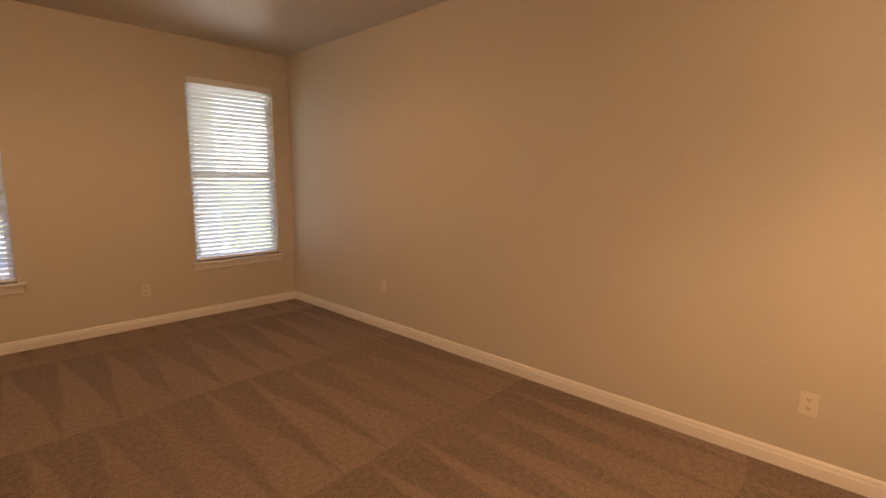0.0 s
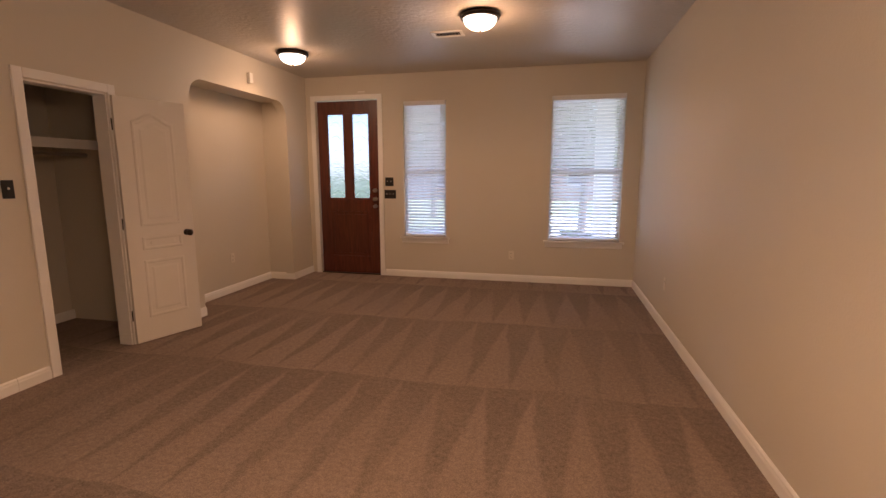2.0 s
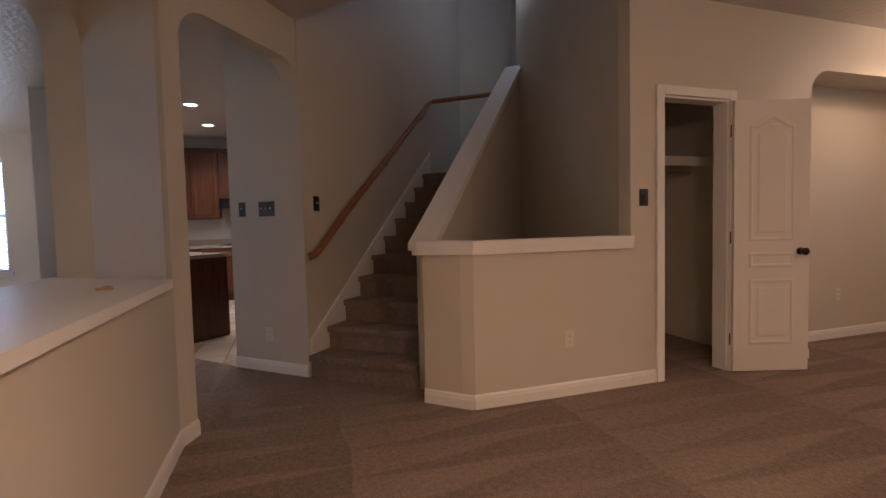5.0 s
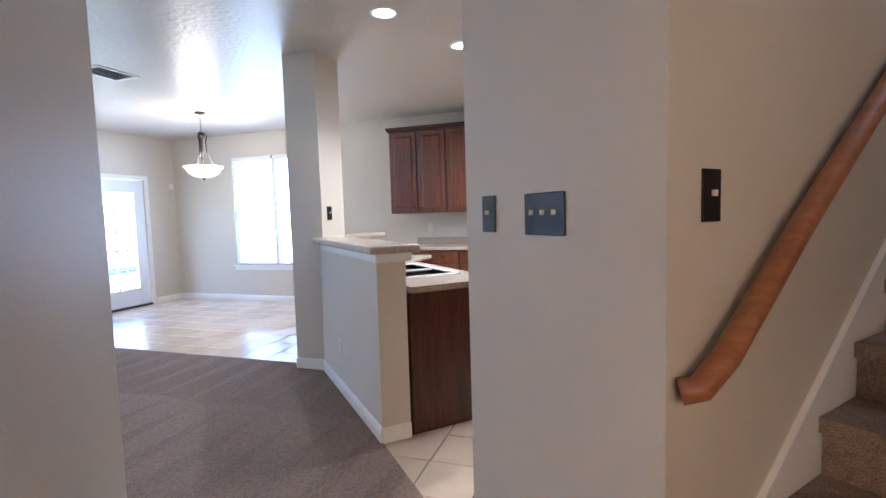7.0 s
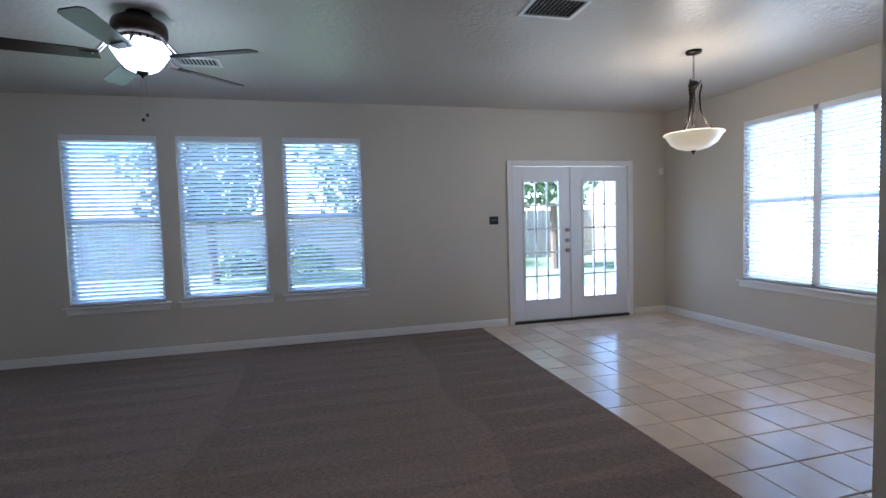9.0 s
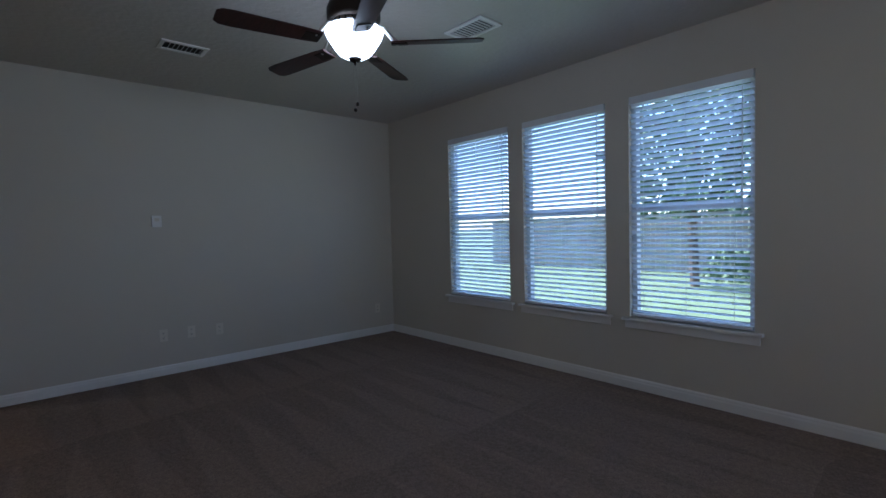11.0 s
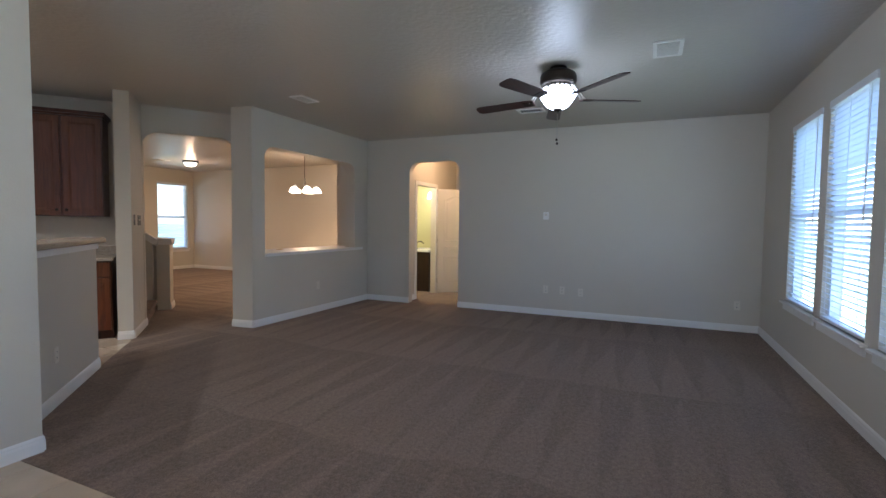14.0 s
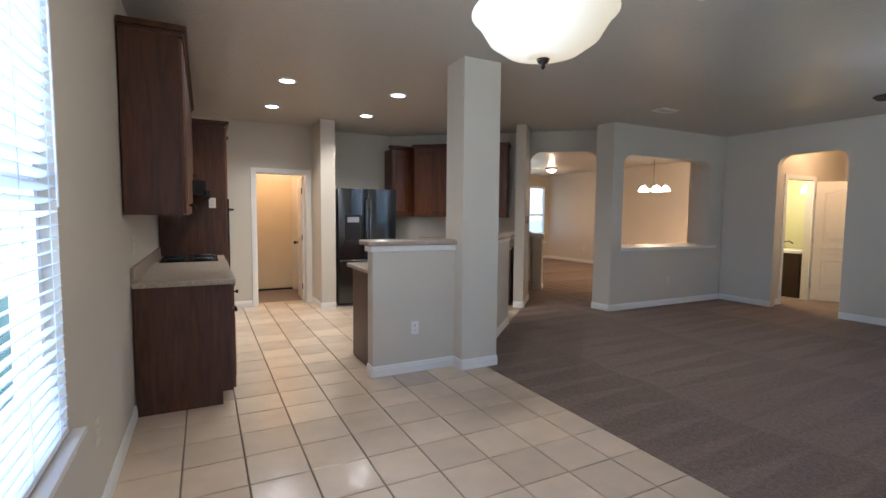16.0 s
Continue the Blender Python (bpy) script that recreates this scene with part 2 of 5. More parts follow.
PLASTIC = surface("almond_plastic", (0.70, 0.65, 0.55), 0.4, 0, 0.02, 5)
SINKWHITE = surface("white_enamel", (0.78, 0.78, 0.76), 0.2, 0, 0.02, 5)
GRILL = surface("white_grille", (0.62, 0.60, 0.56), 0.4, 0, 0.04, 8)
DUCTSHADE = surface("duct_shade", (0.03, 0.03, 0.03), 0.8)
LAMPWARM = glow("lit_glass_warm", (1.0, 0.80, 0.55), 0.9)
LAMPCOOL = glow("lit_glass_cool", (0.95, 0.97, 1.0), 1.5)
LAMPPEND = glow("lit_glass_pendant", (1.0, 0.74, 0.34), 0.06)
LAMPCAN = glow("lit_can", (1.0, 0.95, 0.88), 2.0)
GLASS = glass_material("window_glass")
FROST = rippled(glass_material("textured_glass", (0.27, 0.31, 0.37), 0.22))
SLAT = slat_material()
BATH = surface("bath_paint", (0.62, 0.60, 0.33), 0.5, 0, 0.03, 2)
DARKCAB = wood("dark_vanity_wood", (0.02, 0.008, 0.005), (0.05, 0.02, 0.012), 0.4)

# ---- mesh helpers ----


def part(name, bm, material, parent=None, label="", kind="", smooth=False):
    me = bpy.data.meshes.new(name)
    bmesh.ops.recalc_face_normals(bm, faces=bm.faces)
    bm.to_mesh(me)
    bm.free()
    if smooth:
        me.shade_smooth()
    me.materials.append(material)
    o = new(name, me)
    if parent is not None:
        o.parent = parent
    if label:
        o["label"] = label
    if kind:
        o["kind"] = kind
    return o


def thing(name, label, category, at=(0, 0, 0), rz=0, group="", kind=""):
    o = new(name)
    o.matrix_world = pose(*at, 0, 0, rz)
    return tagged(o, label, category, group, kind)


def box(bm, x0, x1, y0, y1, z0, z1, bevel=0.0):
    vs = [bm.verts.new((x, y, z)) for x in (min(x0, x1), max(x0, x1)) for y in (min(y0, y1), max(y0, y1)) for z in (min(z0, z1), max(z0, z1))]
    fs = [bm.faces.new([vs[i] for i in q]) for q in ((0, 1, 3, 2), (4, 6, 7, 5), (0, 4, 5, 1), (2, 3, 7, 6), (0, 2, 6, 4), (1, 5, 7, 3))]
    if bevel:
        bmesh.ops.bevel(bm, geom=list({e for f in fs for e in f.edges}), offset=bevel, segments=2, affect="EDGES", profile=0.5)
    return bm


def boxes(*rows, bevel=0.0):
    bm = bmesh.new()
    for r in rows:
        box(bm, *r, bevel=bevel)
    return bm


def prism(bm, poly, z0, z1):
    lo = [bm.verts.new((x, y, z0)) for x, y in poly]
    hi = [bm.verts.new((x, y, z1)) for x, y in poly]
    bm.faces.new(lo)
    bm.faces.new(hi)
    for i in range(len(poly)):
        j = (i + 1) % len(poly)
        bm.faces.new((lo[i], lo[j], hi[j], hi[i]))
    return bm


def lathe(bm, profile, seg=32, at=(0, 0, 0), cap=True):
    """A turned solid from rows of radius and height."""
    rings = []
    for r, z in profile:
        rings.append([bm.verts.new((at[0] + r * math.cos(2 * math.pi * k / seg), at[1] + r * math.sin(2 * math.pi * k / seg), at[2] + z)) for k in range(seg)])
    for a, b in zip(rings, rings[1:]):
        for k in range(seg):
            bm.faces.new((a[k], a[(k + 1) % seg], b[(k + 1) % seg], b[k]))
    if cap:
        bm.faces.new(rings[0])
        bm.faces.new(rings[-1])
    return bm


def tube(bm, pts, r, seg=8):
    """A round bar along points."""
    pts = [Vector(p) for p in pts]
    rings = []
    for i, p in enumerate(pts):
        d = (pts[min(i + 1, len(pts) - 1)] - pts[max(i - 1, 0)]).normalized()
        side = d.cross(Vector((0, 0, 1)) if abs(d.z) < 0.9 else Vector((1, 0, 0))).normalized()
        up = side.cross(d)
        rings.append([bm.verts.new(p + r * (math.cos(2 * math.pi * k / seg) * side + math.sin(2 * math.pi * k / seg) * up)) for k in range(seg)])
    for a, b in zip(rings, rings[1:]):
        for k in range(seg):
            bm.faces.new((a[k], a[(k + 1) % seg], b[(k + 1) % seg], b[k]))
    bm.faces.new(rings[0])
    bm.faces.new(rings[-1])
    return bm


def wall(name, p0, p1, thick, openings=(), z0=0.0, z1=H, material=None, kind="structure"):
    """A wall whose room face runs from p0 to p1, thick to the left of that way (negative: right). Openings: start, end, bottom, top, corner radius."""
    a, b = Vector((*p0, 0)), Vector((*p1, 0))
    L = (b - a).length
    d = (b - a) / L
    n = Vector((-d.y, d.x, 0)) * thick
    cuts = sorted({0.0, L} | {round(u, 4) for o in openings for u in o[:2]})
    zs = {c: {z0, z1} for c in cuts}
    for u0, u1, zb, zt, r in openings:
        for c in cuts:
            if abs(c - u0) < 1e-3 or abs(c - u1) < 1e-3:
                zs[c] |= {max(zb, z0), zt - r}
    bm = bmesh.new()

    def v(u, z):
        return bm.verts.new(a + d * u + Vector((0, 0, z)))

    for u0, u1 in zip(cuts, cuts[1:]):
        hole = [o for o in openings if abs(o[0] - u0) < 1e-3 and abs(o[1] - u1) < 1e-3]
        if not hole:
            pts = [(u0, z) for z in sorted(zs[u0])] + [(u1, z) for z in sorted(zs[u1], reverse=True)]
            bm.faces.new([v(*p) for p in pts])
            continue
        _, _, zb, zt, r = hole[0]
        if zb > z0 + 1e-4:
            bm.faces.new([v(*p) for p in ((u0, z0), (u0, zb), (u1, zb), (u1, z0))])
        arc = []
        if r > 0:
            for k in range(9):
                t = math.pi / 2 * k / 8
                arc.append((u0 + r - r * math.cos(t), zt - r + r * math.sin(t)))
            for k in range(9):
                t = math.pi / 2 * k / 8
                arc.append((u1 - r + r * math.sin(t), zt - r + r * math.cos(t)))
        else:
            arc = [(u0, zt), (u1, zt)]
        bm.faces.new([v(*p) for p in [(u0, z1)] + arc + [(u1, z1)]])
    bmesh.ops.remove_doubles(bm, verts=bm.verts, dist=0.0005)
    got = bmesh.ops.extrude_face_region(bm, geom=list(bm.faces))
    bmesh.ops.translate(bm, verts=[g for g in got["geom"] if isinstance(g, bmesh.types.BMVert)], vec=n)
    bm.normal_update()
    return part(name, bm, material or PAINT, None, "", kind)


def baseboard(p0, p1, side, cuts=()):
    """A moulded skirting along a wall's foot; side +1 stands to the left of the way p0 to p1. cuts: stretches left out."""
    a, b = Vector((*p0, 0)), Vector((*p1, 0))
    L = (b - a).length
    d = (b - a) / L
    n = Vector((-d.y, d.x, 0)) * side
    prof = [(0, 0), (0.015, 0), (0.015, 0.062), (0.011, 0.074), (0.011, 0.083), (0.004, 0.095), (0, 0.095)]
    bm = bmesh.new()
    spans, u = [], 0.0
    for c0, c1 in sorted(cuts):
        spans.append((u, c0))
        u = c1
    spans.append((u, L))
    for u0, u1 in spans:
        if u1 - u0 < 0.01:
            continue
        r0 = [bm.verts.new(a + d * u0 + n * x + Vector((0, 0, z))) for x, z in prof]
        r1 = [bm.verts.new(a + d * u1 + n * x + Vector((0, 0, z))) for x, z in prof]
        for i in range(len(prof)):
            j = (i + 1) % len(prof)
            bm.faces.new((r0[i], r0[j], r1[j], r1[i]))
        bm.faces.new(r0)
        bm.faces.new(r1)
    return part("baseboard", bm, TRIM, None, "white painted moulded baseboard along the wall", "structure")


def casing(name, u0, u1, zt, place, parent=None, w=0.065, proud=0.018):
    """Door casing in a local frame: x along the wall, y out of it."""
    bm = boxes((u0 - w, u0, 0, proud, 0, zt + w), (u1, u1 + w, 0, proud, 0, zt + w), (u0, u1, 0, proud, zt, zt + w), bevel=0.004)
    o = part(name, bm, TRIM, parent, "", "" if parent else "structure")
    if not parent:
        o.matrix_world = place
    return o

# ---- structure ----
part("ground", prism(bmesh.new(), [(-300, -300), (300, -300), (300, 300), (-300, 300)], -0.6, -0.15), surface("lawn", (0.12, 0.16, 0.075), 0.9, 0, 0.35, 2.5, 0.5, 40), None, "green mown lawn round the house", "structure")
part("floor", prism(bmesh.new(), [(-10.83, -13.37), (0.12, -13.37), (0.12, 0.12), (-5.8, 0.12), (-5.8, -3.0), (-10.83, -3.0)], -0.14, -0.006), GROUT, None, "", "structure")
front_poly = [(0.06, -6.83), (0.06, 0.0), (-5.75, 0.0), (-5.75, -5.55), (-5.42, -6.11), (-4.62, -6.77), (-4.62, -6.83)]
living_poly = [(-7.99, -13.25), (0.0, -13.25), (0.0, -6.83), (-4.62, -6.83), (-4.62, -6.77), (-5.42, -6.11), (-6.05, -6.75), (-6.83, -7.5), (-7.99, -8.66)]
part("carpet_front", prism(bmesh.new(), front_poly, -0.006, 0.004), CARPET, None, "beige cut-pile carpet with vacuum wedges in the nap", "structure")
part("carpet_living", prism(bmesh.new(), living_poly, -0.006, 0.004), CARPETLIVING, None, "beige cut-pile carpet with faint vacuum marks", "structure")
ceil_poly = [(0.17, 0.12), (-4.38, 0.12), (-4.38, -5.16), (-5.47, -6.15), (-8.69, -3.49), (-8.69, -3.0), (-10.83, -3.0), (-10.83, -13.37), (0.12, -13.37)]
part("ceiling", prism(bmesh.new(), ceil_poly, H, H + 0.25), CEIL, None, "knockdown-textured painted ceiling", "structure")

wall("wall_front", (0.17, 0), (-4.9, 0), -0.14, [(0.31, 1.19, 0.57, 2.38, 0), (2.54, 3.13, 0.57, 2.38, 0), (3.49, 4.41, 0, 2.43, 0)])
wall("wall_east_front", (0.05, -6.9), (0.05, 0), -0.12)
wall("wall_west_front", (-4.38, 0), (-4.38, -3.98), -0.12, [(0.53, 2.23, 0, 2.34, 0.2), (3.095, 3.70, 0, 2.04, 0)])
for row in ((-4.84, -4.74, -2.33, -0.43, 0, 2.45), (-4.74, -4.5, -2.33, -2.24, 0, 2.45), (-4.74, -4.5, -0.52, -0.43, 0, 2.45), (-4.74, -4.5, -2.24, -0.52, 2.35, 2.45)):
    part("wall_niche", boxes(row), PAINT, None, "painted recess in the wall beside the front door", "structure")
for row in ((-5.72, -5.62, -3.66, -2.5, 0, H), (-5.62, -4.5, -2.6, -2.5, 0, H), (-5.62, -4.5, -3.66, -2.6, 2.5, 2.6)):
    part("wall_closet", boxes(row), PAINT, None, "painted closet walls", "structure")
wall("wall_stair_return", (-4.5, -3.98), (-6.98, -3.497), -0.12, z1=5.2)
bm = boxes((-4.5, -4.38, -6.4, -1.3, H + 0.25, 5.2))
part("wall_upper_east", bm, PAINT, None, "", "structure")

# stair: its way, the line of its wall foot
SD = Vector((-math.sin(radians(50)), math.cos(radians(50)), 0))
SN = Vector((SD.y, -SD.x, 0))  # across, away from the kitchen
S0 = Vector((-5.455, -6.125, 0))


def st(s, w, z=0.0):
    return S0 + SD * s + SN * w + Vector((0, 0, z))


def strip(bm, s0, s1, w0, w1, zlo, zhi):
    """A block in stair coordinates; zlo and zhi are (at s0, at s1)."""
    q = [(s0, w0), (s1, w0), (s1, w1), (s0, w1)]
    lo = [bm.verts.new(st(s, w, zlo[0] if s == s0 else zlo[1])) for s, w in q]
    hi = [bm.verts.new(st(s, w, zhi[0] if s == s0 else zhi[1])) for s, w in q]
    bm.faces.new(lo)
    bm.faces.new(hi)
    for i in range(4):
        j = (i + 1) % 4
        bm.faces.new((lo[i], lo[j], hi[j], hi[i]))
    return bm


SLOPE, RISE, RUN, WIDE = 0.72, 0.178, 0.247, 0.94
part("wall_stair", strip(bmesh.new(), 0.0, 4.2, -0.12, 0, (0, 0), (5.2, 5.2)), PAINT, None, "", "structure")
part("wall_stair_end", strip(bmesh.new(), 4.2, 4.3, -0.12, 3.2, (0, 0), (5.2, 5.2)), PAINT, None, "", "structure")
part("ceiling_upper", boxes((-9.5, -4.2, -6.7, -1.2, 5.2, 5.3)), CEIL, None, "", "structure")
part("wall_upper_north", boxes((-9.5, -5.8, -1.3, -1.2, 0, 5.2), (-5.8, -4.38, -1.3, -1.2, H + 0.25, 5.2)), PAINT, None, "", "structure")
part("wall_upper_west", boxes((-9.5, -9.4, -6.7, -1.3, H + 0.25, 5.2)), PAINT, None, "", "structure")
part("wall_upper_lower_west", boxes((-8.35, -8.25, -4.5, -1.3, 0, 5.2)), PAINT, None, "", "structure")
part("wall_upper_south", prism(bmesh.new(), [(-4.38, -5.16), (-5.46, -6.14), (-5.48, -6.19), (-4.38, -5.28)], H + 0.25, 5.2), PAINT, None, "", "structure")

# low wall beside the stair, with its cap, and the sloped wall along the steps
low = [(-4.38, -3.98), (-4.38, -5.16), (-4.43, -5.23), (-4.62, -5.42), (-4.74, -5.30), (-4.50, -5.06), (-4.50, -3.98)]
part("wall_low_stair", prism(bmesh.new(), low, 0, 0.975), PAINT, None, "low painted wall beside the stair", "structure")
cap_poly = [(-4.345, -3.975), (-4.345, -5.17), (-4.41, -5.25), (-4.62, -5.46), (-4.78, -5.30), (-4.535, -5.05), (-4.535, -3.975)]
cap = prism(bmesh.new(), cap_poly, 1.02, 1.062)
prism(cap, [(x + 0.012 * (1 if x > -4.45 else -1) * -1, y) for x, y in cap_poly], 0.976, 1.02)
part("trim_cap", cap, TRIM, None, "white painted moulded cap on the low wall", "structure")
part("wall_stringer", strip(bmesh.new(), 0.02, 2.9, WIDE, WIDE + 0.14, (0, 0), (1.0, 1.0 + 2.88 * SLOPE)), PAINT, None, "sloped low wall along the stair", "structure")
bm = strip(bmesh.new(), -0.05, 2.78, WIDE - 0.03, WIDE + 0.17, (0.995, 0.995 + 2.83 * SLOPE), (1.045, 1.045 + 2.83 * SLOPE))
strip(bm, -0.03, 2.78, WIDE - 0.012, WIDE + 0.152, (0.96, 0.96 + 2.81 * SLOPE), (1.01, 1.01 + 2.81 * SLOPE))
part("trim_slope_cap", bm, TRIM, None, "white painted sloped cap on the stair wall", "structure")

stair = thing("staircase", "straight carpeted stair with rounded nosings going up", "stairs", kind="structure")
for i in range(10):
    bm = strip(bmesh.new(), i * RUN, (i + 1) * RUN + 0.02, 0.02, WIDE, (0.0, 0.0), ((i + 1) * RISE,) * 2)
    strip(bm, i * RUN - 0.028, i * RUN + 0.02, 0.02, WIDE, ((i + 1) * RISE - 0.045,) * 2, ((i + 1) * RISE + 0.002,) * 2)
    part("step", bm, CARPET, stair)
bm = strip(bmesh.new(), 10 * RUN, 2.9, 0.02, WIDE, (1.5, 1.5), (10 * RISE, 10 * RISE))
strip(bm, 2.9, 4.2, 0.02, 3.2, (1.5, 1.5), (10 * RISE, 10 * RISE))
part("landing", bm, CARPET, stair)
bm = strip(bmesh.new(), 0.03, 10 * RUN, 0.0, 0.018, (-0.05, -0.05 + 9.5 * RISE), (0.30, 0.30 + 10 * RUN * SLOPE))
part("skirt_board", bm, TRIM, stair, "white painted skirt board")

rail = thing("handrail", "oak handrail on brackets along the stair wall", "handrail")
pts = [st(0.025, 0.016, 0.945), st(0.05, 0.045, 0.955), st(0.13, 0.055, 1.01)] + [st(0.10 + 2.3 * k / 6, 0.055, 1.01 + 2.3 * k / 6 * SLOPE) for k in range(1, 7)]
bm = tube(bmesh.new(), pts, 0.029, 12)
part("bar", bm, OAK, rail, "", "", True)
part("landing_bar", tube(bmesh.new(), [st(2.46, 0.06, 2.69), st(2.50, 0.3, 2.70), st(2.54, 0.86, 2.71)], 0.027, 12), OAK, rail, "", "", True)
for s in (0.5, 1.3, 2.2):
    part("bracket", tube(bmesh.new(), [st(s, 0.0, 1.01 + (s - 0.10) * SLOPE - 0.10), st(s, 0.04, 1.01 + (s - 0.10) * SLOPE - 0.09), st(s, 0.055, 1.01 + (s - 0.10) * SLOPE - 0.02)], 0.008), NICKEL, rail)

# wing wall with switches, arch, thick wall with the pass-through
G0, G1 = (-5.46, -6.13), (-5.99, -6.70)
wall("wall_wing", (G0[0] - 0.006, G0[1] - 0.006), G1, -0.15)
wall("wall_arch", (-4.62, -6.77), (-5.475, -6.13), 0.14, [(0.0, math.hypot(0.855, 0.64), 0, 2.42, 0.19)])
bm = prism(bmesh.new(), [(-4.48, -6.83), (-4.62, -6.77), (-5.04, -7.16), (-5.0, -7.456), (-2.42, -7.456), (-2.42, -6.83)], 0, 0.885)
prism(bm, [(-4.36, -6.83), (-4.48, -6.83), (-4.62, -6.77), (-5.04, -7.16), (-5.0, -7.456), (-4.79, -7.456), (-4.74, -7.26)], 0.885, H)
prism(bm, [(-2.80, -7.456), (-2.80, -7.26), (-2.42, -7.26), (-2.42, -7.456)], 0.885, H)


def soffit(x0, x1, xa, zt, r):
    """Outline of the head of the pass-through between x0 and x1 with rounded corners."""
    out = [(x0, H), (x0, zt - r)]
    out += [(x0 + r - r * math.cos(math.pi / 2 * k / 8), zt - r + r * math.sin(math.pi / 2 * k / 8)) for k in range(1, 9)]
    out += [(x1 - r + r * math.sin(math.pi / 2 * k / 8), zt - r + r * math.cos(math.pi / 2 * k / 8)) for k in range(0, 9)]
    return out + [(x1, H)]


back = [bm.verts.new((x, -7.456, z)) for x, z in soffit(-4.79, -2.80, 0, 2.30, 0.16)]
front = [bm.verts.new((x, -7.26, z)) for x, z in soffit(-4.74, -2.80, 0, 2.30, 0.16)]
bm.faces.new(back)
bm.faces.new(front)
for i in range(len(back)):
    j = (i + 1) % len(back)
    bm.faces.new((back[i], back[j], front[j], front[i]))
part("wall_pass_through", bm, PAINT, None, "thick painted wall with a rounded pass-through opening", "structure")
bm = prism(bmesh.new(), [(-4.83, -7.50), (-2.62, -7.50), (-2.44, -7.26), (-2.44, -6.79), (-4.30, -6.79)], 0.886, 0.926)
part("trim_pass_sill", bm, TRIM, None, "white painted sill of the pass-through", "structure")
wall("wall_south_front", (-2.42, -6.83), (0.05, -6.83), -0.12)
wall("wall_pass_side", (-2.428, -6.83), (-2.428, -7.456), 0.1)

wall("wall_east_living", (-2.42, -13.25), (-2.42, -7.456), -0.12, [(4.08, 4.97, 0, 2.345, 0.17)])
BACKW = [(-4.45, -3.57), (-5.50, -4.63), (-6.57, -5.70)]
wall("wall_back", (-10.85, -13.25), (-2.3, -13.25), -0.14, [(0.72, 2.40, 0, 2.03, 0)] + [(a + 10.85, b + 10.85, 0.585, 2.34, 0) for a, b in reversed(BACKW)])
wall("wall_west", (-10.71, -3.0), (-10.71, -13.25), -0.14, [(7.40, 9.0, 0.60, 2.36, 0)])
wall("wall_kitchen_north", (-10.71, -4.95), (-8.76, -4.95), 0.12, [(1.13, 1.87, 0, 2.0, 0)])
part("wall_fridge_stub", prism(bmesh.new(), [(-8.76, -5.57), (-8.55, -5.57), (-8.55, -4.70), (-8.76, -4.70)], 0, H), PAINT, None, "", "structure")
wall("wall_fridge", (-8.55, -4.70), (-7.3, -4.70), 0.12)
# laundry room behind the kitchen
wall("wall_laundry_north", (-10.71, -3.35), (-8.4, -3.35), 0.1)
wall("wall_laundry_east", (-8.62, -3.35), (-8.62, -4.83), 0.1)
# hall and bath behind the living room arch
wall("wall_hall_north", (-2.30, -8.19), (-0.15, -8.19), 0.1, [(0.32, 1.12, 0, 2.02, 0)])
wall("wall_hall_south", (-0.15, -9.35), (-2.30, -9.35), 0.1)
wall("wall_hall_east", (-0.15, -9.4), (-0.15, -6.95), -0.1)
part("wall_bath", boxes((-2.3, -0.15, -6.96, -6.95, 0, H), (-2.3, -2.29, -8.09, -6.95, 0, H), (-0.16, -0.15, -8.09, -6.95, 0, H)), BATH, None, "", "structure")

# kitchen half walls and the column
part("wall_half_diagonal", prism(bmesh.new(), [(-6.80, -7.47), (-7.88, -8.55), (-8.0, -8.42), (-6.92, -7.34)], 0, 1.10), PAINT, None, "painted half wall of the kitchen peninsula", "structure")
part("wall_half_dining", boxes((-9.025, -8.2, -8.68, -8.55, 0, 1.10)), PAINT, None, "painted half wall facing the dining area", "structure")
part("column", boxes((-8.25, -7.88, -8.83, -8.51, 0, H)), PAINT, None, "square painted column up to the ceiling", "structure")

# skirting
baseboard((0.05, 0), (-4.38, 0), 1, [(3.30, 4.43)])
baseboard((0.05, -6.83), (0.05, 0), 1)
baseboard((-4.38, 0), (-4.38, -3.98), 1, [(0.53, 2.23), (3.03, 3.77)])
baseboard((-4.74, -0.52), (-4.74, -2.24), 1)
baseboard((-4.38, -0.52), (-4.74, -0.52), 1)
baseboard((-4.38, -3.982), (-4.38, -5.17), 1)
baseboard((-4.38, -5.17), (-4.43, -5.23), 1)
baseboard((-4.43, -5.23), (-4.62, -5.42), 1)
baseboard(G0, G1, 1)
baseboard(G1, (G1[0] - 0.115, G1[1] + 0.096), 1)
baseboard((-2.42, -6.83), (0, -6.83), 1)
baseboard((-4.48, -6.83), (-2.42, -6.83), 1)
baseboard((-4.62, -6.77), (-4.48, -6.83), 1)
baseboard((-5.04, -7.16), (-4.62, -6.77), 1)
baseboard((-5.0, -7.456), (-5.04, -7.16), 1)
baseboard((-2.42, -7.456), (-5.0, -7.456), 1)
baseboard((-2.42, -13.25), (-2.42, -7.456), 1, [(4.08, 4.97)])
baseboard((-10.71, -13.25), (-2.42, -13.25), 1, [(0.50, 2.36)])
baseboard((-10.71, -8.75), (-10.71, -13.25), 1)
baseboard((-10.05, -4.95), (-8.76, -4.95), -1, [(0.40, 1.28)])
baseboard((-8.76, -4.95), (-8.76, -5.57), -1)
baseboard((-8.76, -5.57), (-8.55, -5.57), -1)
baseboard((-8.25, -8.68), (-9.025, -8.68), 1)
baseboard((-9.025, -8.68), (-9.025, -8.55), 1)
baseboard((-7.88, -8.83), (-8.25, -8.83), 1)
baseboard((-8.25, -8.83), (-8.25, -8.69), 1)
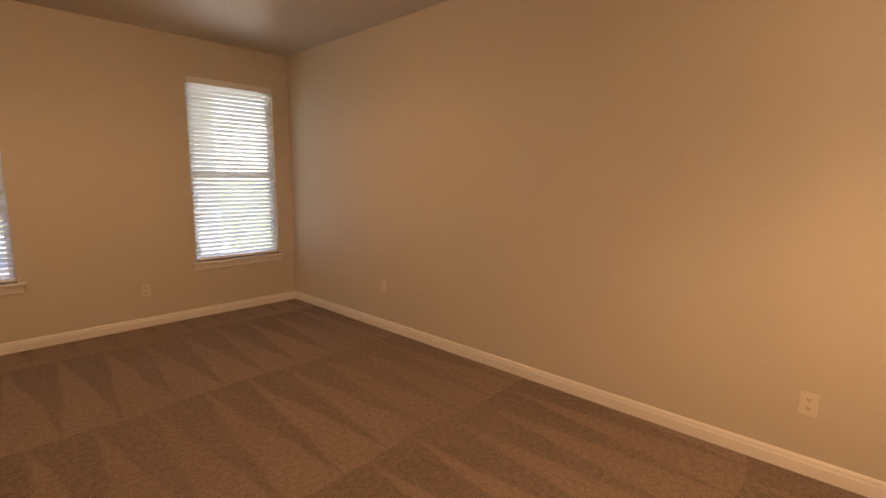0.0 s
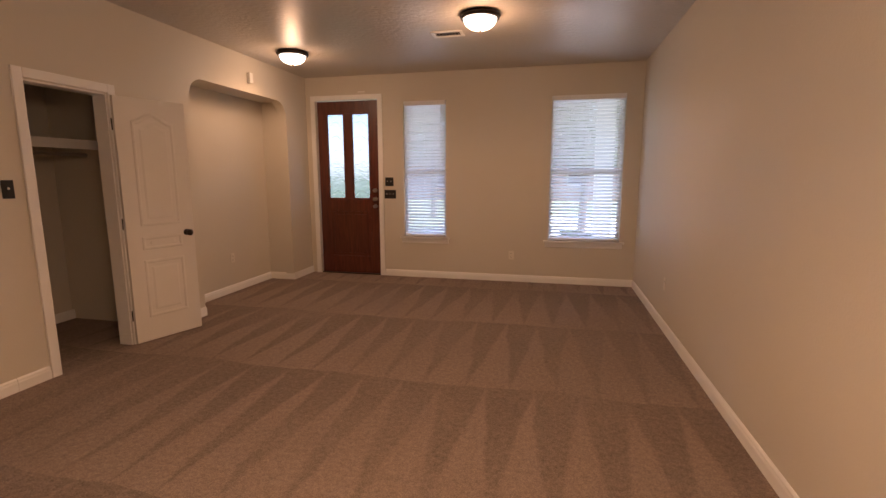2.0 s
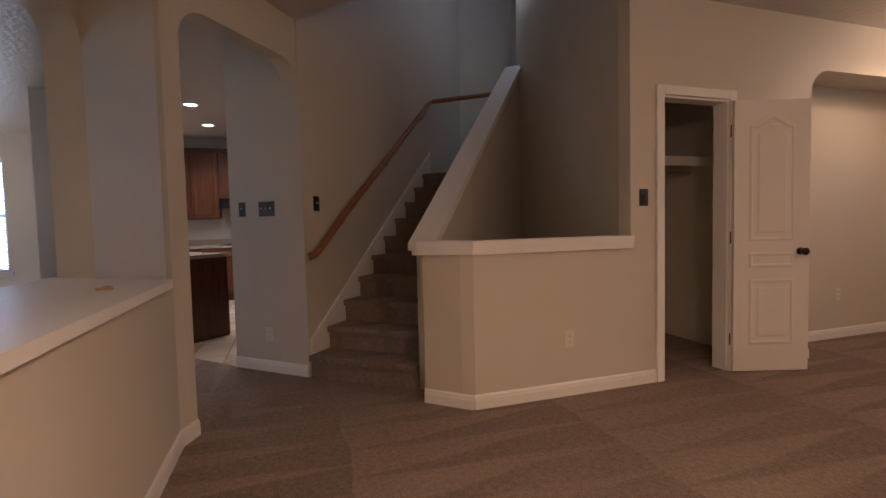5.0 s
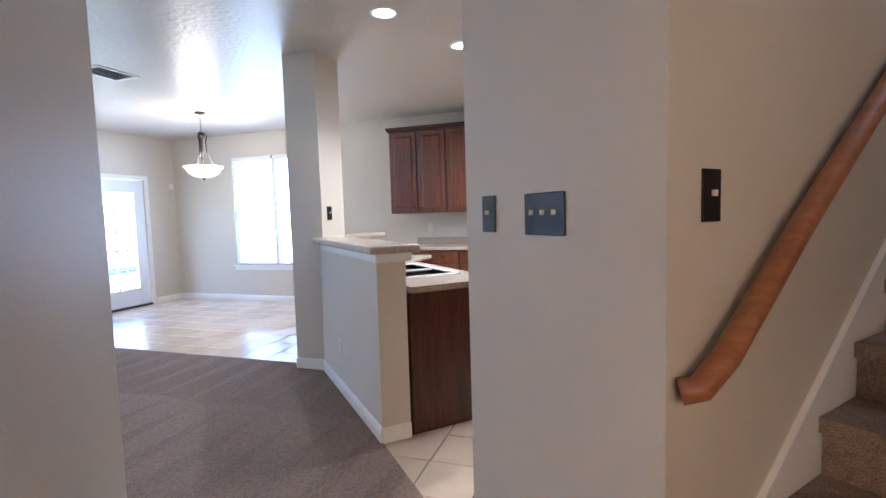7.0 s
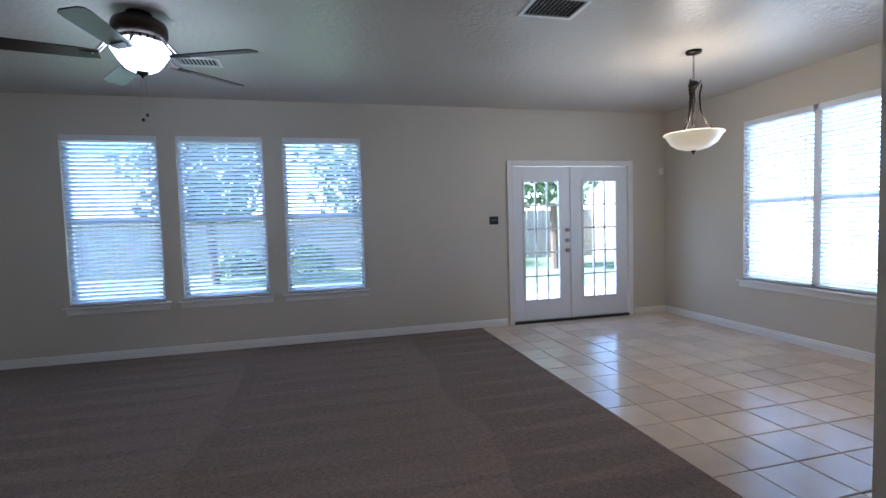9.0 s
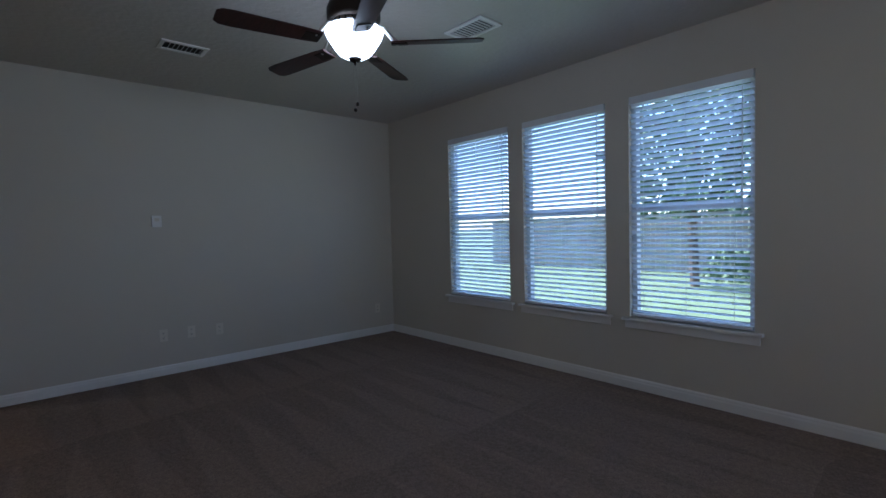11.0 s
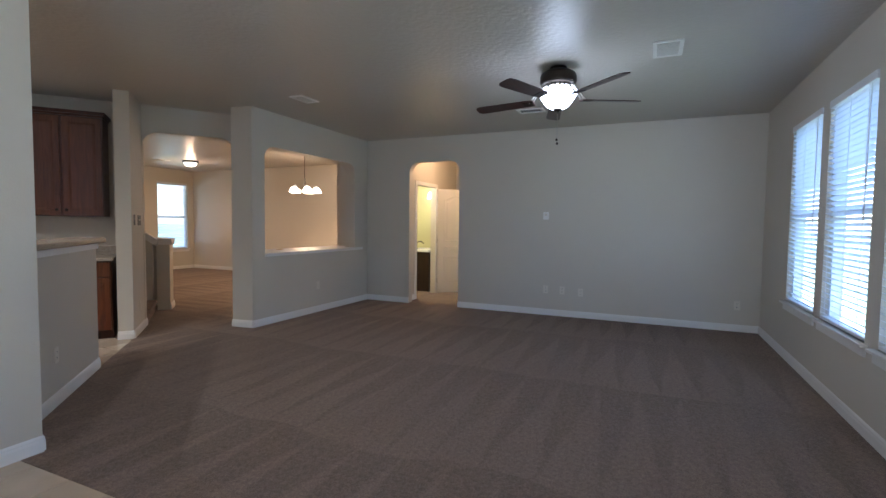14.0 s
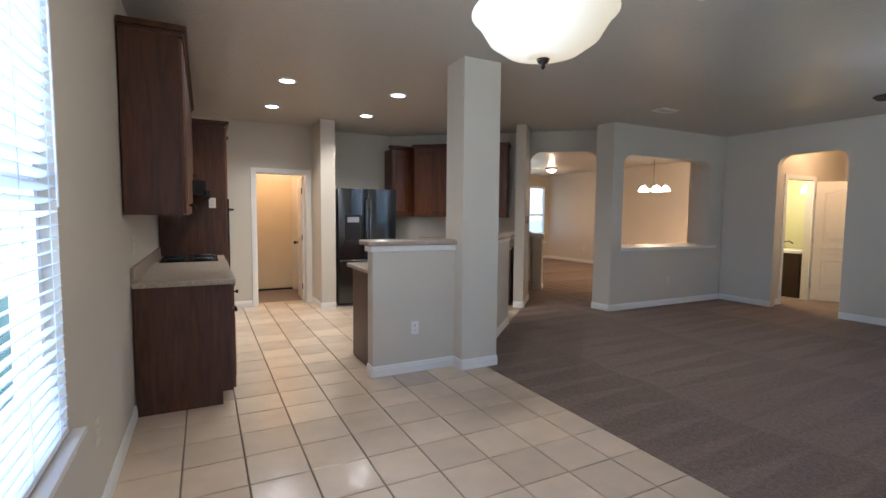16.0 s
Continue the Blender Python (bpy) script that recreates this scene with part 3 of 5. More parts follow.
baseboard((-7.88, -8.55), (-7.88, -8.83), 1)
baseboard((-6.80, -7.47), (-7.88, -8.55), 1)
baseboard((-6.92, -7.34), (-6.80, -7.47), 1)
baseboard((-0.15, -9.35), (-2.30, -9.35), -1)
baseboard((-2.30, -8.19), (-0.15, -8.19), -1, [(0.255, 1.185)])
baseboard((-5.6, -2.6), (-5.6, -3.64), 1)

# ---- windows and blinds ----


def window_unit(name, w, h, place, label, mullion=False):
    """A vinyl window in a local frame: x across, y towards the room, z up from the sill."""
    t = new(name)
    t.matrix_world = place
    tagged(t, label, "window", "", "structure")
    f = 0.04
    bm = boxes((0, f, -0.11, -0.05, 0, h), (w - f, w, -0.11, -0.05, 0, h), (f, w - f, -0.11, -0.05, 0, f), (f, w - f, -0.11, -0.05, h - f, h), (f, w - f, -0.10, -0.06, h * 0.48, h * 0.48 + 0.045))
    part("frame", bm, VINYL, t)
    if mullion:
        part("mullion", boxes((w / 2 - 0.04, w / 2 + 0.04, -0.105, -0.02, f, h - f)), VINYL, t)
    for z0, z1 in ((f, h * 0.48), (h * 0.48 + 0.045, h - f)):
        o = part("pane", boxes((f, w - f, -0.083, -0.079, z0, z1)), GLASS, t)
        o.visible_shadow = False
    part("sill", boxes((-0.055, w + 0.055, -0.05, 0.045, -0.022, 0.0), bevel=0.004), TRIM, t, "white painted window sill")
    part("apron", boxes((-0.035, w + 0.035, 0.0, 0.016, -0.085, -0.022), bevel=0.003), TRIM, t)
    return t


def blind(w, h, place, label, tilt=28.0):
    """A faux wood blind hanging in a window: headrail, slats, ladder cords, bottom rail, wand."""
    t = new("window_blind")
    t.matrix_world = place
    tagged(t, label, "blind", "window blinds")
    part("headrail", boxes((0.008, w - 0.008, -0.045, 0.012, h - 0.06, h - 0.002), bevel=0.003), VINYL, t)
    part("bottom_rail", boxes((0.012, w - 0.012, -0.04, 0.005, 0.012, 0.035), bevel=0.003), VINYL, t)
    bm = boxes((0.012, w - 0.012, -0.0245, 0.0245, -0.0014, 0.0014))
    first = part("slat", bm, SLAT, t)
    n = int((h - 0.10) / 0.042) + 1
    for i in range(n):
        o = first if i == 0 else bpy.data.objects.new("slat", first.data)
        if i:
            scene.collection.objects.link(o)
            o.parent = t
        o.matrix_local = pose(0, -0.017, 0.055 + i * 0.042, tilt + 3 * math.sin(i * 2.3), 0, 0.08 * math.sin(i * 1.7))
    for u in (0.12, w / 2, w - 0.12):
        part("cord", boxes((u - 0.0012, u + 0.0012, 0.006, 0.0085, 0.03, h - 0.05)), VINYL, t)
    part("wand", tube(bmesh.new(), [(0.07, 0.014, h - 0.07), (0.07, 0.018, h * 0.45)], 0.004, 6), VINYL, t)
    return t


WL = "white vinyl window with a horizontal meeting rail and painted sill"
BL = "white horizontal slat blind, lowered with slats half open"
for i, (a, b) in enumerate(((-1.02, -0.14), (-2.96, -2.37))):
    m = pose(b, 0, 0.57, 0, 0, 180)
    window_unit(f"window_{i + 1}", b - a, 1.81, m, WL)
    blind(b - a, 1.81, m, BL, 40 if i == 0 else 46)
for i, (a, b) in enumerate(BACKW):
    m = pose(a, -13.25, 0.585, 0, 0, 0)
    window_unit(f"window_{i + 3}", b - a, 1.755, m, WL)
    blind(b - a, 1.755, m, BL, (34, 29, 25)[i])
m = pose(-10.71, -10.40, 0.60, 0, 0, -90)
window_unit("window_6", 1.6, 1.76, m, "wide white double vinyl window with a centre mullion", True)
blind(0.78, 1.76, m, BL, 20)
blind(0.78, 1.76, m @ pose(0.82, 0, 0), BL, 20)

# ---- doors ----


def panel_outline(w, z0, z1, arch=0.0, n=10):
    pts = [(0, z0), (w, z0), (w, z1 - arch)]
    if arch:
        for k in range(1, n):
            u = k / n
            pts.append((w * (1 - u), z1 - arch + arch * 0.5 * (1 - math.cos(2 * math.pi * u))))
    pts.append((0, z1 - arch))
    return pts


def moulding(bm, x, pts, y, s):
    """A raised panel bounded by a sunk groove, on a door face."""
    cx, cz = sum(p[0] for p in pts) / len(pts), sum(p[1] for p in pts) / len(pts)

    def ring(inset, yy):
        out = []
        for px, pz in pts:
            out.append(bm.verts.new((x + px + (inset if px < cx else -inset), yy, pz + (inset if pz < cz else -inset))))
        return out

    rings = [ring(-0.006, y + s * 0.0006), ring(0.0, y + s * 0.006), ring(0.012, y + s * 0.007), ring(0.022, y + s * 0.0008), ring(0.05, y + s * 0.0008), ring(0.066, y + s * 0.006)]
    for a, b in zip(rings, rings[1:]):
        for k in range(len(a)):
            j = (k + 1) % len(a)
            bm.faces.new((a[k], a[j], b[j], b[k]))
    bm.faces.new(rings[-1])


def panel_door(name, w, h, place, label, knob=BRONZE, knob_side=1, kind="structure"):
    t = new(name)
    t.matrix_world = place
    tagged(t, label, "door", "", kind)
    bm = boxes((0, w, -0.0175, 0.0175, 0.012, h), bevel=0.002)
    inner = w - 0.24
    for s in (1, -1):
        moulding(bm, 0.12, panel_outline(inner, 1.0, h - 0.12, 0.07), s * 0.0175, s)
        moulding(bm, 0.12, panel_outline(inner, 0.80, 0.90), s * 0.0175, s)
        moulding(bm, 0.12, panel_outline(inner, 0.22, 0.70), s * 0.0175, s)
    part("leaf", bm, DOORWHITE, t)
    kx = w - 0.07 if knob_side > 0 else 0.07
    for s in (1, -1):
        bm = lathe(bmesh.new(), [(0.028, 0), (0.028, 0.006), (0.011, 0.01), (0.011, 0.035), (0.026, 0.045), (0.029, 0.058), (0.02, 0.07), (0.002, 0.073)], 20)
        bmesh.ops.transform(bm, matrix=pose(kx, s * 0.0175, 0.91, -90 * s, 0, 0), verts=bm.verts)
        part("knob", bm, knob, t, "dark bronze door knob", "", True)
    for z in (0.25, 1.02, h - 0.22):
        part("hinge", tube(bmesh.new(), [(-0.004, 0.02, z - 0.045), (-0.004, 0.02, z + 0.045)], 0.007, 8), knob, t)
    return t


# front door: cherry, two tall glazed lights above a panel
fd = new("door_1")
fd.matrix_world = pose(-3.325, 0.06, 0, 0, 0, 180)
tagged(fd, "cherry-stained front door with two tall leaded lights", "door", "", "structure")
W, HD = 0.905, 2.42
bm = boxes((0, 0.14, -0.022, 0.022, 0.015, HD), (W - 0.14, W, -0.022, 0.022, 0.015, HD), (0.14, W - 0.14, -0.022, 0.022, HD - 0.17, HD), (0.14, W - 0.14, -0.022, 0.022, 0.015, 0.26), (0.14, W - 0.14, -0.022, 0.022, 0.90, 1.08), (W / 2 - 0.06, W / 2 + 0.06, -0.022, 0.022, 1.08, HD - 0.17), bevel=0.003)
part("leaf_frame", bm, CHERRY, fd)
bm = boxes((0.13, W - 0.13, -0.012, 0.012, 0.25, 0.91))
for z0, z1 in ((0.30, 0.86),):
    box(bm, 0.19, W - 0.19, -0.020, 0.020, z0, z1, bevel=0.012)
part("lower_panel", bm, CHERRY, fd)
for x0, x1 in ((0.14, W / 2 - 0.06), (W / 2 + 0.06, W - 0.14)):
    o = part("glass_light", boxes((x0, x1, -0.005, 0.005, 1.08, HD - 0.17)), FROST, fd, "textured leaded glass light")
    o.visible_shadow = False
    bm = bmesh.new()
    random.seed(3)
    for k in range(6):
        z0 = 1.12 + k * 0.19
        tube(bm, [(x0 + 0.02, 0.007, z0), ((x0 + x1) / 2, 0.007, z0 + 0.08), (x1 - 0.02, 0.007, z0 + 0.02 * (k % 3))], 0.002, 5)
    part("leading", bm, NICKEL, o)
    bm = boxes((x0 - 0.012, x0 + 0.012, 0.02, 0.03, 1.07, HD - 0.16), (x1 - 0.012, x1 + 0.012, 0.02, 0.03, 1.07, HD - 0.16), (x0, x1, 0.02, 0.03, 1.07, 1.094), (x0, x1, 0.02, 0.03, HD - 0.184, HD - 0.16), bevel=0.004)
    part("glazing_bead", bm, CHERRY, fd)
for z, r in ((1.20, 0.028), (1.08, 0.030), (0.98, 0.026)):
    bm = lathe(bmesh.new(), [(r, 0), (r, 0.008), (0.012, 0.012), (0.012, 0.03), (r * 0.95, 0.04), (r * 0.9, 0.055), (0.003, 0.06)], 20)
    bmesh.ops.transform(bm, matrix=pose(0.065, 0.022, z, -90, 0, 0), verts=bm.verts)
    part("lock", bm, NICKEL, fd, "satin nickel lock", "", True)
part("threshold", boxes((0, W, -0.08, 0.05, 0.0, 0.014)), BRONZE, fd)
casing("trim_front_door", 0, 0.92, 2.425, pose(-3.32, -0.0005, 0, 0, 0, 180))

# closet door, open
panel_door("door_2", 0.565, 2.03, pose(-4.345, -3.09, 0, 0, 0, 72), "white moulded closet door standing wide open")
casing("trim_closet", 0.0, 0.605, 2.045, pose(-4.3795, -3.095, 0, 0, 0, -90))
part("trim_closet_jamb", boxes((-4.5, -4.38, -3.107, -3.095, 0, 2.04), (-4.5, -4.38, -3.70, -3.688, 0, 2.04), (-4.5, -4.38, -3.688, -3.107, 2.028, 2.04)), TRIM, None, "", "structure")
# bath door, open into the hall
panel_door("door_3", 0.72, 2.0, pose(-1.14, -8.22, 0, 0, 0, -52), "white moulded bathroom door standing open")
casing("trim_bath", 0.0, 0.80, 2.02, pose(-1.18, -8.19, 0, 0, 0, 180))
# laundry opening and the door beyond it
casing("trim_laundry", 0.0, 0.74, 2.0, pose(-8.84, -4.95, 0, 0, 0, 180))
part("trim_laundry_jamb", boxes((-9.58, -9.566, -4.95, -4.83, 0, 2.0), (-8.854, -8.84, -4.95, -4.83, 0, 2.0), (-9.566, -8.854, -4.95, -4.83, 1.986, 2.0)), TRIM, None, "", "structure")
panel_door("door_6", 0.70, 1.97, pose(-8.875, -4.825, 0, 0, 0, 86), "white moulded laundry door standing open")
gd = thing("door_4", "plain beige door to the garage, closed, above a dark threshold", "door", (-9.62, -3.365, 0), 0, "", "structure")
part("leaf", boxes((0, 0.82, -0.03, 0.0, 0.03, 2.0), bevel=0.003), surface("beige_door", (0.62, 0.52, 0.36), 0.45), gd)
part("threshold", boxes((-0.02, 0.84, -0.06, 0.0, 0.0, 0.03)), BLACK, gd)
part("knob", lathe(bmesh.new(), [(0.02, 0), (0.028, 0.02), (0.028, 0.05), (0.002, 0.06)], 16, (0.07, -0.05, 0.9)), BRONZE, gd)

# french doors
fr = new("door_5")
fr.matrix_world = pose(-10.12, -13.25, 0, 0, 0, 0)
tagged(fr, "white french doors with fifteen-lite panes, closed", "door", "", "structure")
FW = 0.835
for k in range(2):
    x0 = 0.005 + k * (FW + 0.005)
    x1 = x0 + FW
    gx0, gx1, gz0, gz1 = x0 + 0.17, x1 - 0.17, 0.30, 1.83
    bm = boxes((x0, gx0, -0.065, -0.02, 0.035, 2.02), (gx1, x1, -0.065, -0.02, 0.035, 2.02), (gx0, gx1, -0.065, -0.02, 0.035, gz0), (gx0, gx1, -0.065, -0.02, gz1, 2.02), bevel=0.002)
    leaf = part("leaf", bm, VINYL, fr)
    bead = boxes((gx0 - 0.02, gx0 + 0.006, -0.02, -0.008, gz0 - 0.02, gz1 + 0.02), (gx1 - 0.006, gx1 + 0.02, -0.02, -0.008, gz0 - 0.02, gz1 + 0.02), (gx0 + 0.006, gx1 - 0.006, -0.02, -0.008, gz0 - 0.02, gz0 + 0.006), (gx0 + 0.006, gx1 - 0.006, -0.02, -0.008, gz1 - 0.006, gz1 + 0.02), bevel=0.003)
    part("glazing_bead", bead, VINYL, leaf)
    pw, ph = (gx1 - gx0) / 3, (gz1 - gz0) / 5
    for c in range(1, 3):
        part("muntin", boxes((gx0 + c * pw - 0.009, gx0 + c * pw + 0.009, -0.05, -0.022, gz0, gz1)), VINYL, leaf)
    for r in range(1, 5):
        part("muntin", boxes((gx0, gx1, -0.049, -0.023, gz0 + r * ph - 0.009, gz0 + r * ph + 0.009)), VINYL, leaf)
    for c in range(3):
        for r in range(5):
            o = part("pane", boxes((gx0 + c * pw + 0.01, gx0 + (c + 1) * pw - 0.01, -0.044, -0.040, gz0 + r * ph + 0.01, gz0 + (r + 1) * ph - 0.01)), GLASS, leaf)
            o.visible_shadow = False
for z in (0.93, 1.06, 1.2):
    bm = lathe(bmesh.new(), [(0.027, 0), (0.027, 0.008), (0.012, 0.012), (0.012, 0.03), (0.026, 0.04), (0.026, 0.055), (0.003, 0.06)], 16)
    bmesh.ops.transform(bm, matrix=pose(FW + 0.075, -0.02, z, -90, 0, 0), verts=bm.verts)
    part("knob", bm, NICKEL, fr, "satin nickel knob", "", True)
part("astragal", boxes((FW - 0.015, FW + 0.025, -0.02, -0.006, 0.035, 2.02), bevel=0.003), VINYL, fr)
part("threshold", boxes((0, 1.68, -0.12, 0.02, 0.0, 0.032)), BLACK, fr, "black door threshold")
casing("trim_french", 0.0, 1.68, 2.03, pose(-8.44, -13.25, 0, 0, 0, 180) @ pose(0, 0, 0, 0, 0, 180) @ pose(-1.68, 0, 0))

# ---- ceiling lights, fan, vents ----


def ring_blob(bm, prof, at, seg=36):
    return lathe(bm, prof, seg, at)


flush = thing("flush_ceiling_light", "bronze-rimmed frosted dome ceiling light, lit", "ceiling light", (-3.80, -1.30, H), 0, "flush ceiling lights")
part("rim", lathe(bmesh.new(), [(0.02, 0), (0.165, -0.002), (0.172, -0.02), (0.16, -0.042), (0.145, -0.045), (0.14, -0.03), (0.02, -0.028)], 40), BRONZE, flush, "dark bronze rim", "", True)
bm = lathe(bmesh.new(), [(0.140, -0.036), (0.138, -0.055), (0.122, -0.085), (0.09, -0.11), (0.045, -0.126), (0.012, -0.13)], 40)
part("shade", bm, LAMPWARM, flush, "frosted glass dome, glowing", "", True).visible_shadow = False
part("finial", lathe(bmesh.new(), [(0.004, -0.128), (0.012, -0.132), (0.010, -0.145), (0.002, -0.152)], 14), BRONZE, flush, "", "", True)
copy_thing(flush, pose(-1.62, -2.05, H))

fan = thing("ceiling_fan", "five-blade mahogany ceiling fan with a lit frosted bowl", "ceiling fan", (-5.03, -11.16, H), 0)
part("canopy", lathe(bmesh.new(), [(0.02, 0), (0.075, -0.001), (0.078, -0.03), (0.06, -0.055), (0.02, -0.06)], 32), BRONZE, fan, "", "", True)
part("motor", lathe(bmesh.new(), [(0.06, -0.03), (0.115, -0.038), (0.150, -0.06), (0.160, -0.085), (0.160, -0.135), (0.148, -0.160), (0.05, -0.165)], 40), BRONZE, fan, "dark bronze motor housing", "", True)
part("collar", lathe(bmesh.new(), [(0.05, -0.160), (0.130, -0.162), (0.122, -0.185), (0.105, -0.203), (0.05, -0.205)], 40), NICKEL, fan, "fluted collar", "", True)
for k in range(20):
    a = 2 * math.pi * k / 20
    bm = boxes((0.119, 0.131, -0.006, 0.006, -0.194, -0.163), bevel=0.002)
    bmesh.ops.transform(bm, matrix=pose(0, 0, 0, 0, 0, math.degrees(a)), verts=bm.verts)
    part("flute", bm, BRONZE, fan)
for k in range(5):
    m = pose(0, 0, -0.285, -1.8, 0, 0) @ pose(0, 0, 0, 0, 0, 14 + 72 * k)
    pitch = m @ pose(0, 0, 0, 11, 0, 0)
    bm = bmesh.new()
    out = [(0.22, -0.052), (0.30, -0.060), (0.70, -0.070), (0.755, -0.064), (0.78, -0.042), (0.78, 0.042), (0.755, 0.064), (0.70, 0.070), (0.30, 0.060), (0.22, 0.052)]
    prism(bm, out, -0.003, 0.004)
    bmesh.ops.transform(bm, matrix=pitch, verts=bm.verts)
    blade = part("blade", bm, MAHOG, fan)
    bm = boxes((0.22, 0.32, -0.040, 0.040, -0.009, -0.0035), bevel=0.003)
    bmesh.ops.transform(bm, matrix=pitch, verts=bm.verts)
    arm = bmesh.new()
    for w in (-0.028, 0.028):
        tube(arm, [(0.13, w * 0.5, 0.105), (0.18, w, 0.085), (0.225, w, 0.03), (0.26, w, -0.004)], 0.009, 8)
    bmesh.ops.transform(arm, matrix=m, verts=arm.verts)
    part("blade_iron", arm, NICKEL, blade, "pierced cast blade bracket", "", True)
    part("blade_plate", bm, BRONZE, blade)
bm = lathe(bmesh.new(), [(0.168, -0.203), (0.175, -0.213), (0.168, -0.238), (0.146, -0.276), (0.122, -0.314), (0.096, -0.345), (0.055, -0.368), (0.010, -0.374)], 44)
part("bowl", bm, LAMPCOOL, fan, "frosted glass light bowl, glowing", "", True).visible_shadow = False
part("finial", lathe(bmesh.new(), [(0.005, -0.366), (0.040, -0.370), (0.030, -0.385), (0.010, -0.395), (0.003, -0.41)], 20), BRONZE, fan, "", "", True)
for x, z in ((0.012, -0.66), (-0.014, -0.63)):
    part("pull_chain", tube(bmesh.new(), [(x, 0, -0.39), (x, 0, z)], 0.0018, 5), NICKEL, fan)
    part("chain_pull", lathe(bmesh.new(), [(0.002, z), (0.010, z - 0.008), (0.010, z - 0.02), (0.002, z - 0.026)], 10, (x, 0, 0)), BRONZE, fan)

pend = thing("pendant_light", "bronze pendant with a wide alabaster glass bowl, lit", "pendant lamp", (-9.25, -11.13, H), 0)
part("canopy", lathe(bmesh.new(), [(0.02, 0), (0.065, -0.002), (0.06, -0.02), (0.012, -0.03)], 28), BRONZE, pend, "", "", True)
bm = bmesh.new()
for k in range(8):
    z = -0.03 - k * 0.027
    tube(bm, [(0.008 * math.cos(t) * (k % 2), 0.008 * math.cos(t) * (1 - k % 2), z - 0.0135 + 0.017 * math.sin(t)) for t in [2 * math.pi * i / 8 for i in range(9)]], 0.002, 5)
part("chain", bm, BRONZE, pend)
part("stem_hub", lathe(bmesh.new(), [(0.01, -0.25), (0.035, -0.262), (0.045, -0.29), (0.03, -0.31), (0.014, -0.33), (0.012, -0.62), (0.004, -0.64)], 20), BRONZE, pend, "", "", True)
for k in range(3):
    a = 2 * math.pi * k / 3 + 0.4
    pts = [(0.035, -0.29), (0.055, -0.25), (0.06, -0.30), (0.045, -0.38), (0.055, -0.50), (0.10, -0.62), (0.19, -0.71)]
    part("arm", tube(bmesh.new(), [(r * math.cos(a), r * math.sin(a), z) for r, z in pts], 0.007, 8), BRONZE, pend, "", "", True)
prof = [(0.240, -0.70), (0.224, -0.713), (0.208, -0.737), (0.181, -0.782), (0.127, -0.819), (0.06, -0.838), (0.01, -0.841)]
bm = lathe(bmesh.new(), prof + [(0.01, -0.835), (0.058, -0.832), (0.123, -0.813), (0.176, -0.777), (0.203, -0.734), (0.220, -0.710), (0.237, -0.694)], 44, cap=False)
part("bowl", bm, LAMPPEND, pend, "alabaster glass bowl with a flared lip, glowing", "", True).visible_shadow = False
part("finial", lathe(bmesh.new(), [(0.004, -0.837), (0.022, -0.843), (0.018, -0.854), (0.006, -0.861), (0.008, -0.869), (0.002, -0.877)], 16), BRONZE, pend, "", "", True)

ch = thing("chandelier", "five-arm bronze chandelier with frosted bell shades, lit", "chandelier", (-1.57, -5.37, H), 0)
part("canopy", lathe(bmesh.new(), [(0.02, 0), (0.06, -0.002), (0.055, -0.02), (0.01, -0.03)], 24), BRONZE, ch, "", "", True)
part("chain", tube(bmesh.new(), [(0, 0, -0.02), (0, 0, -0.50)], 0.006, 6), BRONZE, ch)
part("stem", lathe(bmesh.new(), [(0.01, -0.48), (0.03, -0.50), (0.012, -0.54), (0.035, -0.60), (0.02, -0.66), (0.03, -0.74), (0.006, -0.80)], 20), NICKEL, ch, "", "", True)
for k in range(5):
    a = 2 * math.pi * k / 5 + 0.3
    pts = [(0.02, -0.70), (0.08, -0.74), (0.16, -0.71), (0.21, -0.64), (0.235, -0.64), (0.24, -0.68)]
    part("arm", tube(bmesh.new(), [(r * math.cos(a), r * math.sin(a), z) for r, z in pts], 0.007, 8), NICKEL, ch, "", "", True)
    bm = lathe(bmesh.new(), [(0.02, -0.675), (0.045, -0.686), (0.072, -0.715), (0.088, -0.75), (0.096, -0.775), (0.108, -0.79)], 24, (0.24 * math.cos(a), 0.24 * math.sin(a), 0), cap=False)
    part("shade", bm, LAMPWARM, ch, "frosted bell glass shade, glowing", "", True).visible_shadow = False

can = thing("recessed_light", "recessed white can light in the ceiling, lit", "ceiling light", (-9.48, -7.33, H), 0, "recessed kitchen lights")
part("trim_ring", lathe(bmesh.new(), [(0.072, -0.001), (0.098, -0.001), (0.096, -0.008), (0.074, -0.010)], 36, cap=False), TRIM, can, "", "", True)
part("lens", lathe(bmesh.new(), [(0.074, -0.003), (0.04, -0.006), (0.004, -0.007)], 36), LAMPCAN, can, "glowing lens").visible_shadow = False
for x, y in ((-8.27, -7.34), (-9.47, -6.06), (-8.25, -6.10), (-7.45, -7.66)):
    copy_thing(can, pose(x, y, H))


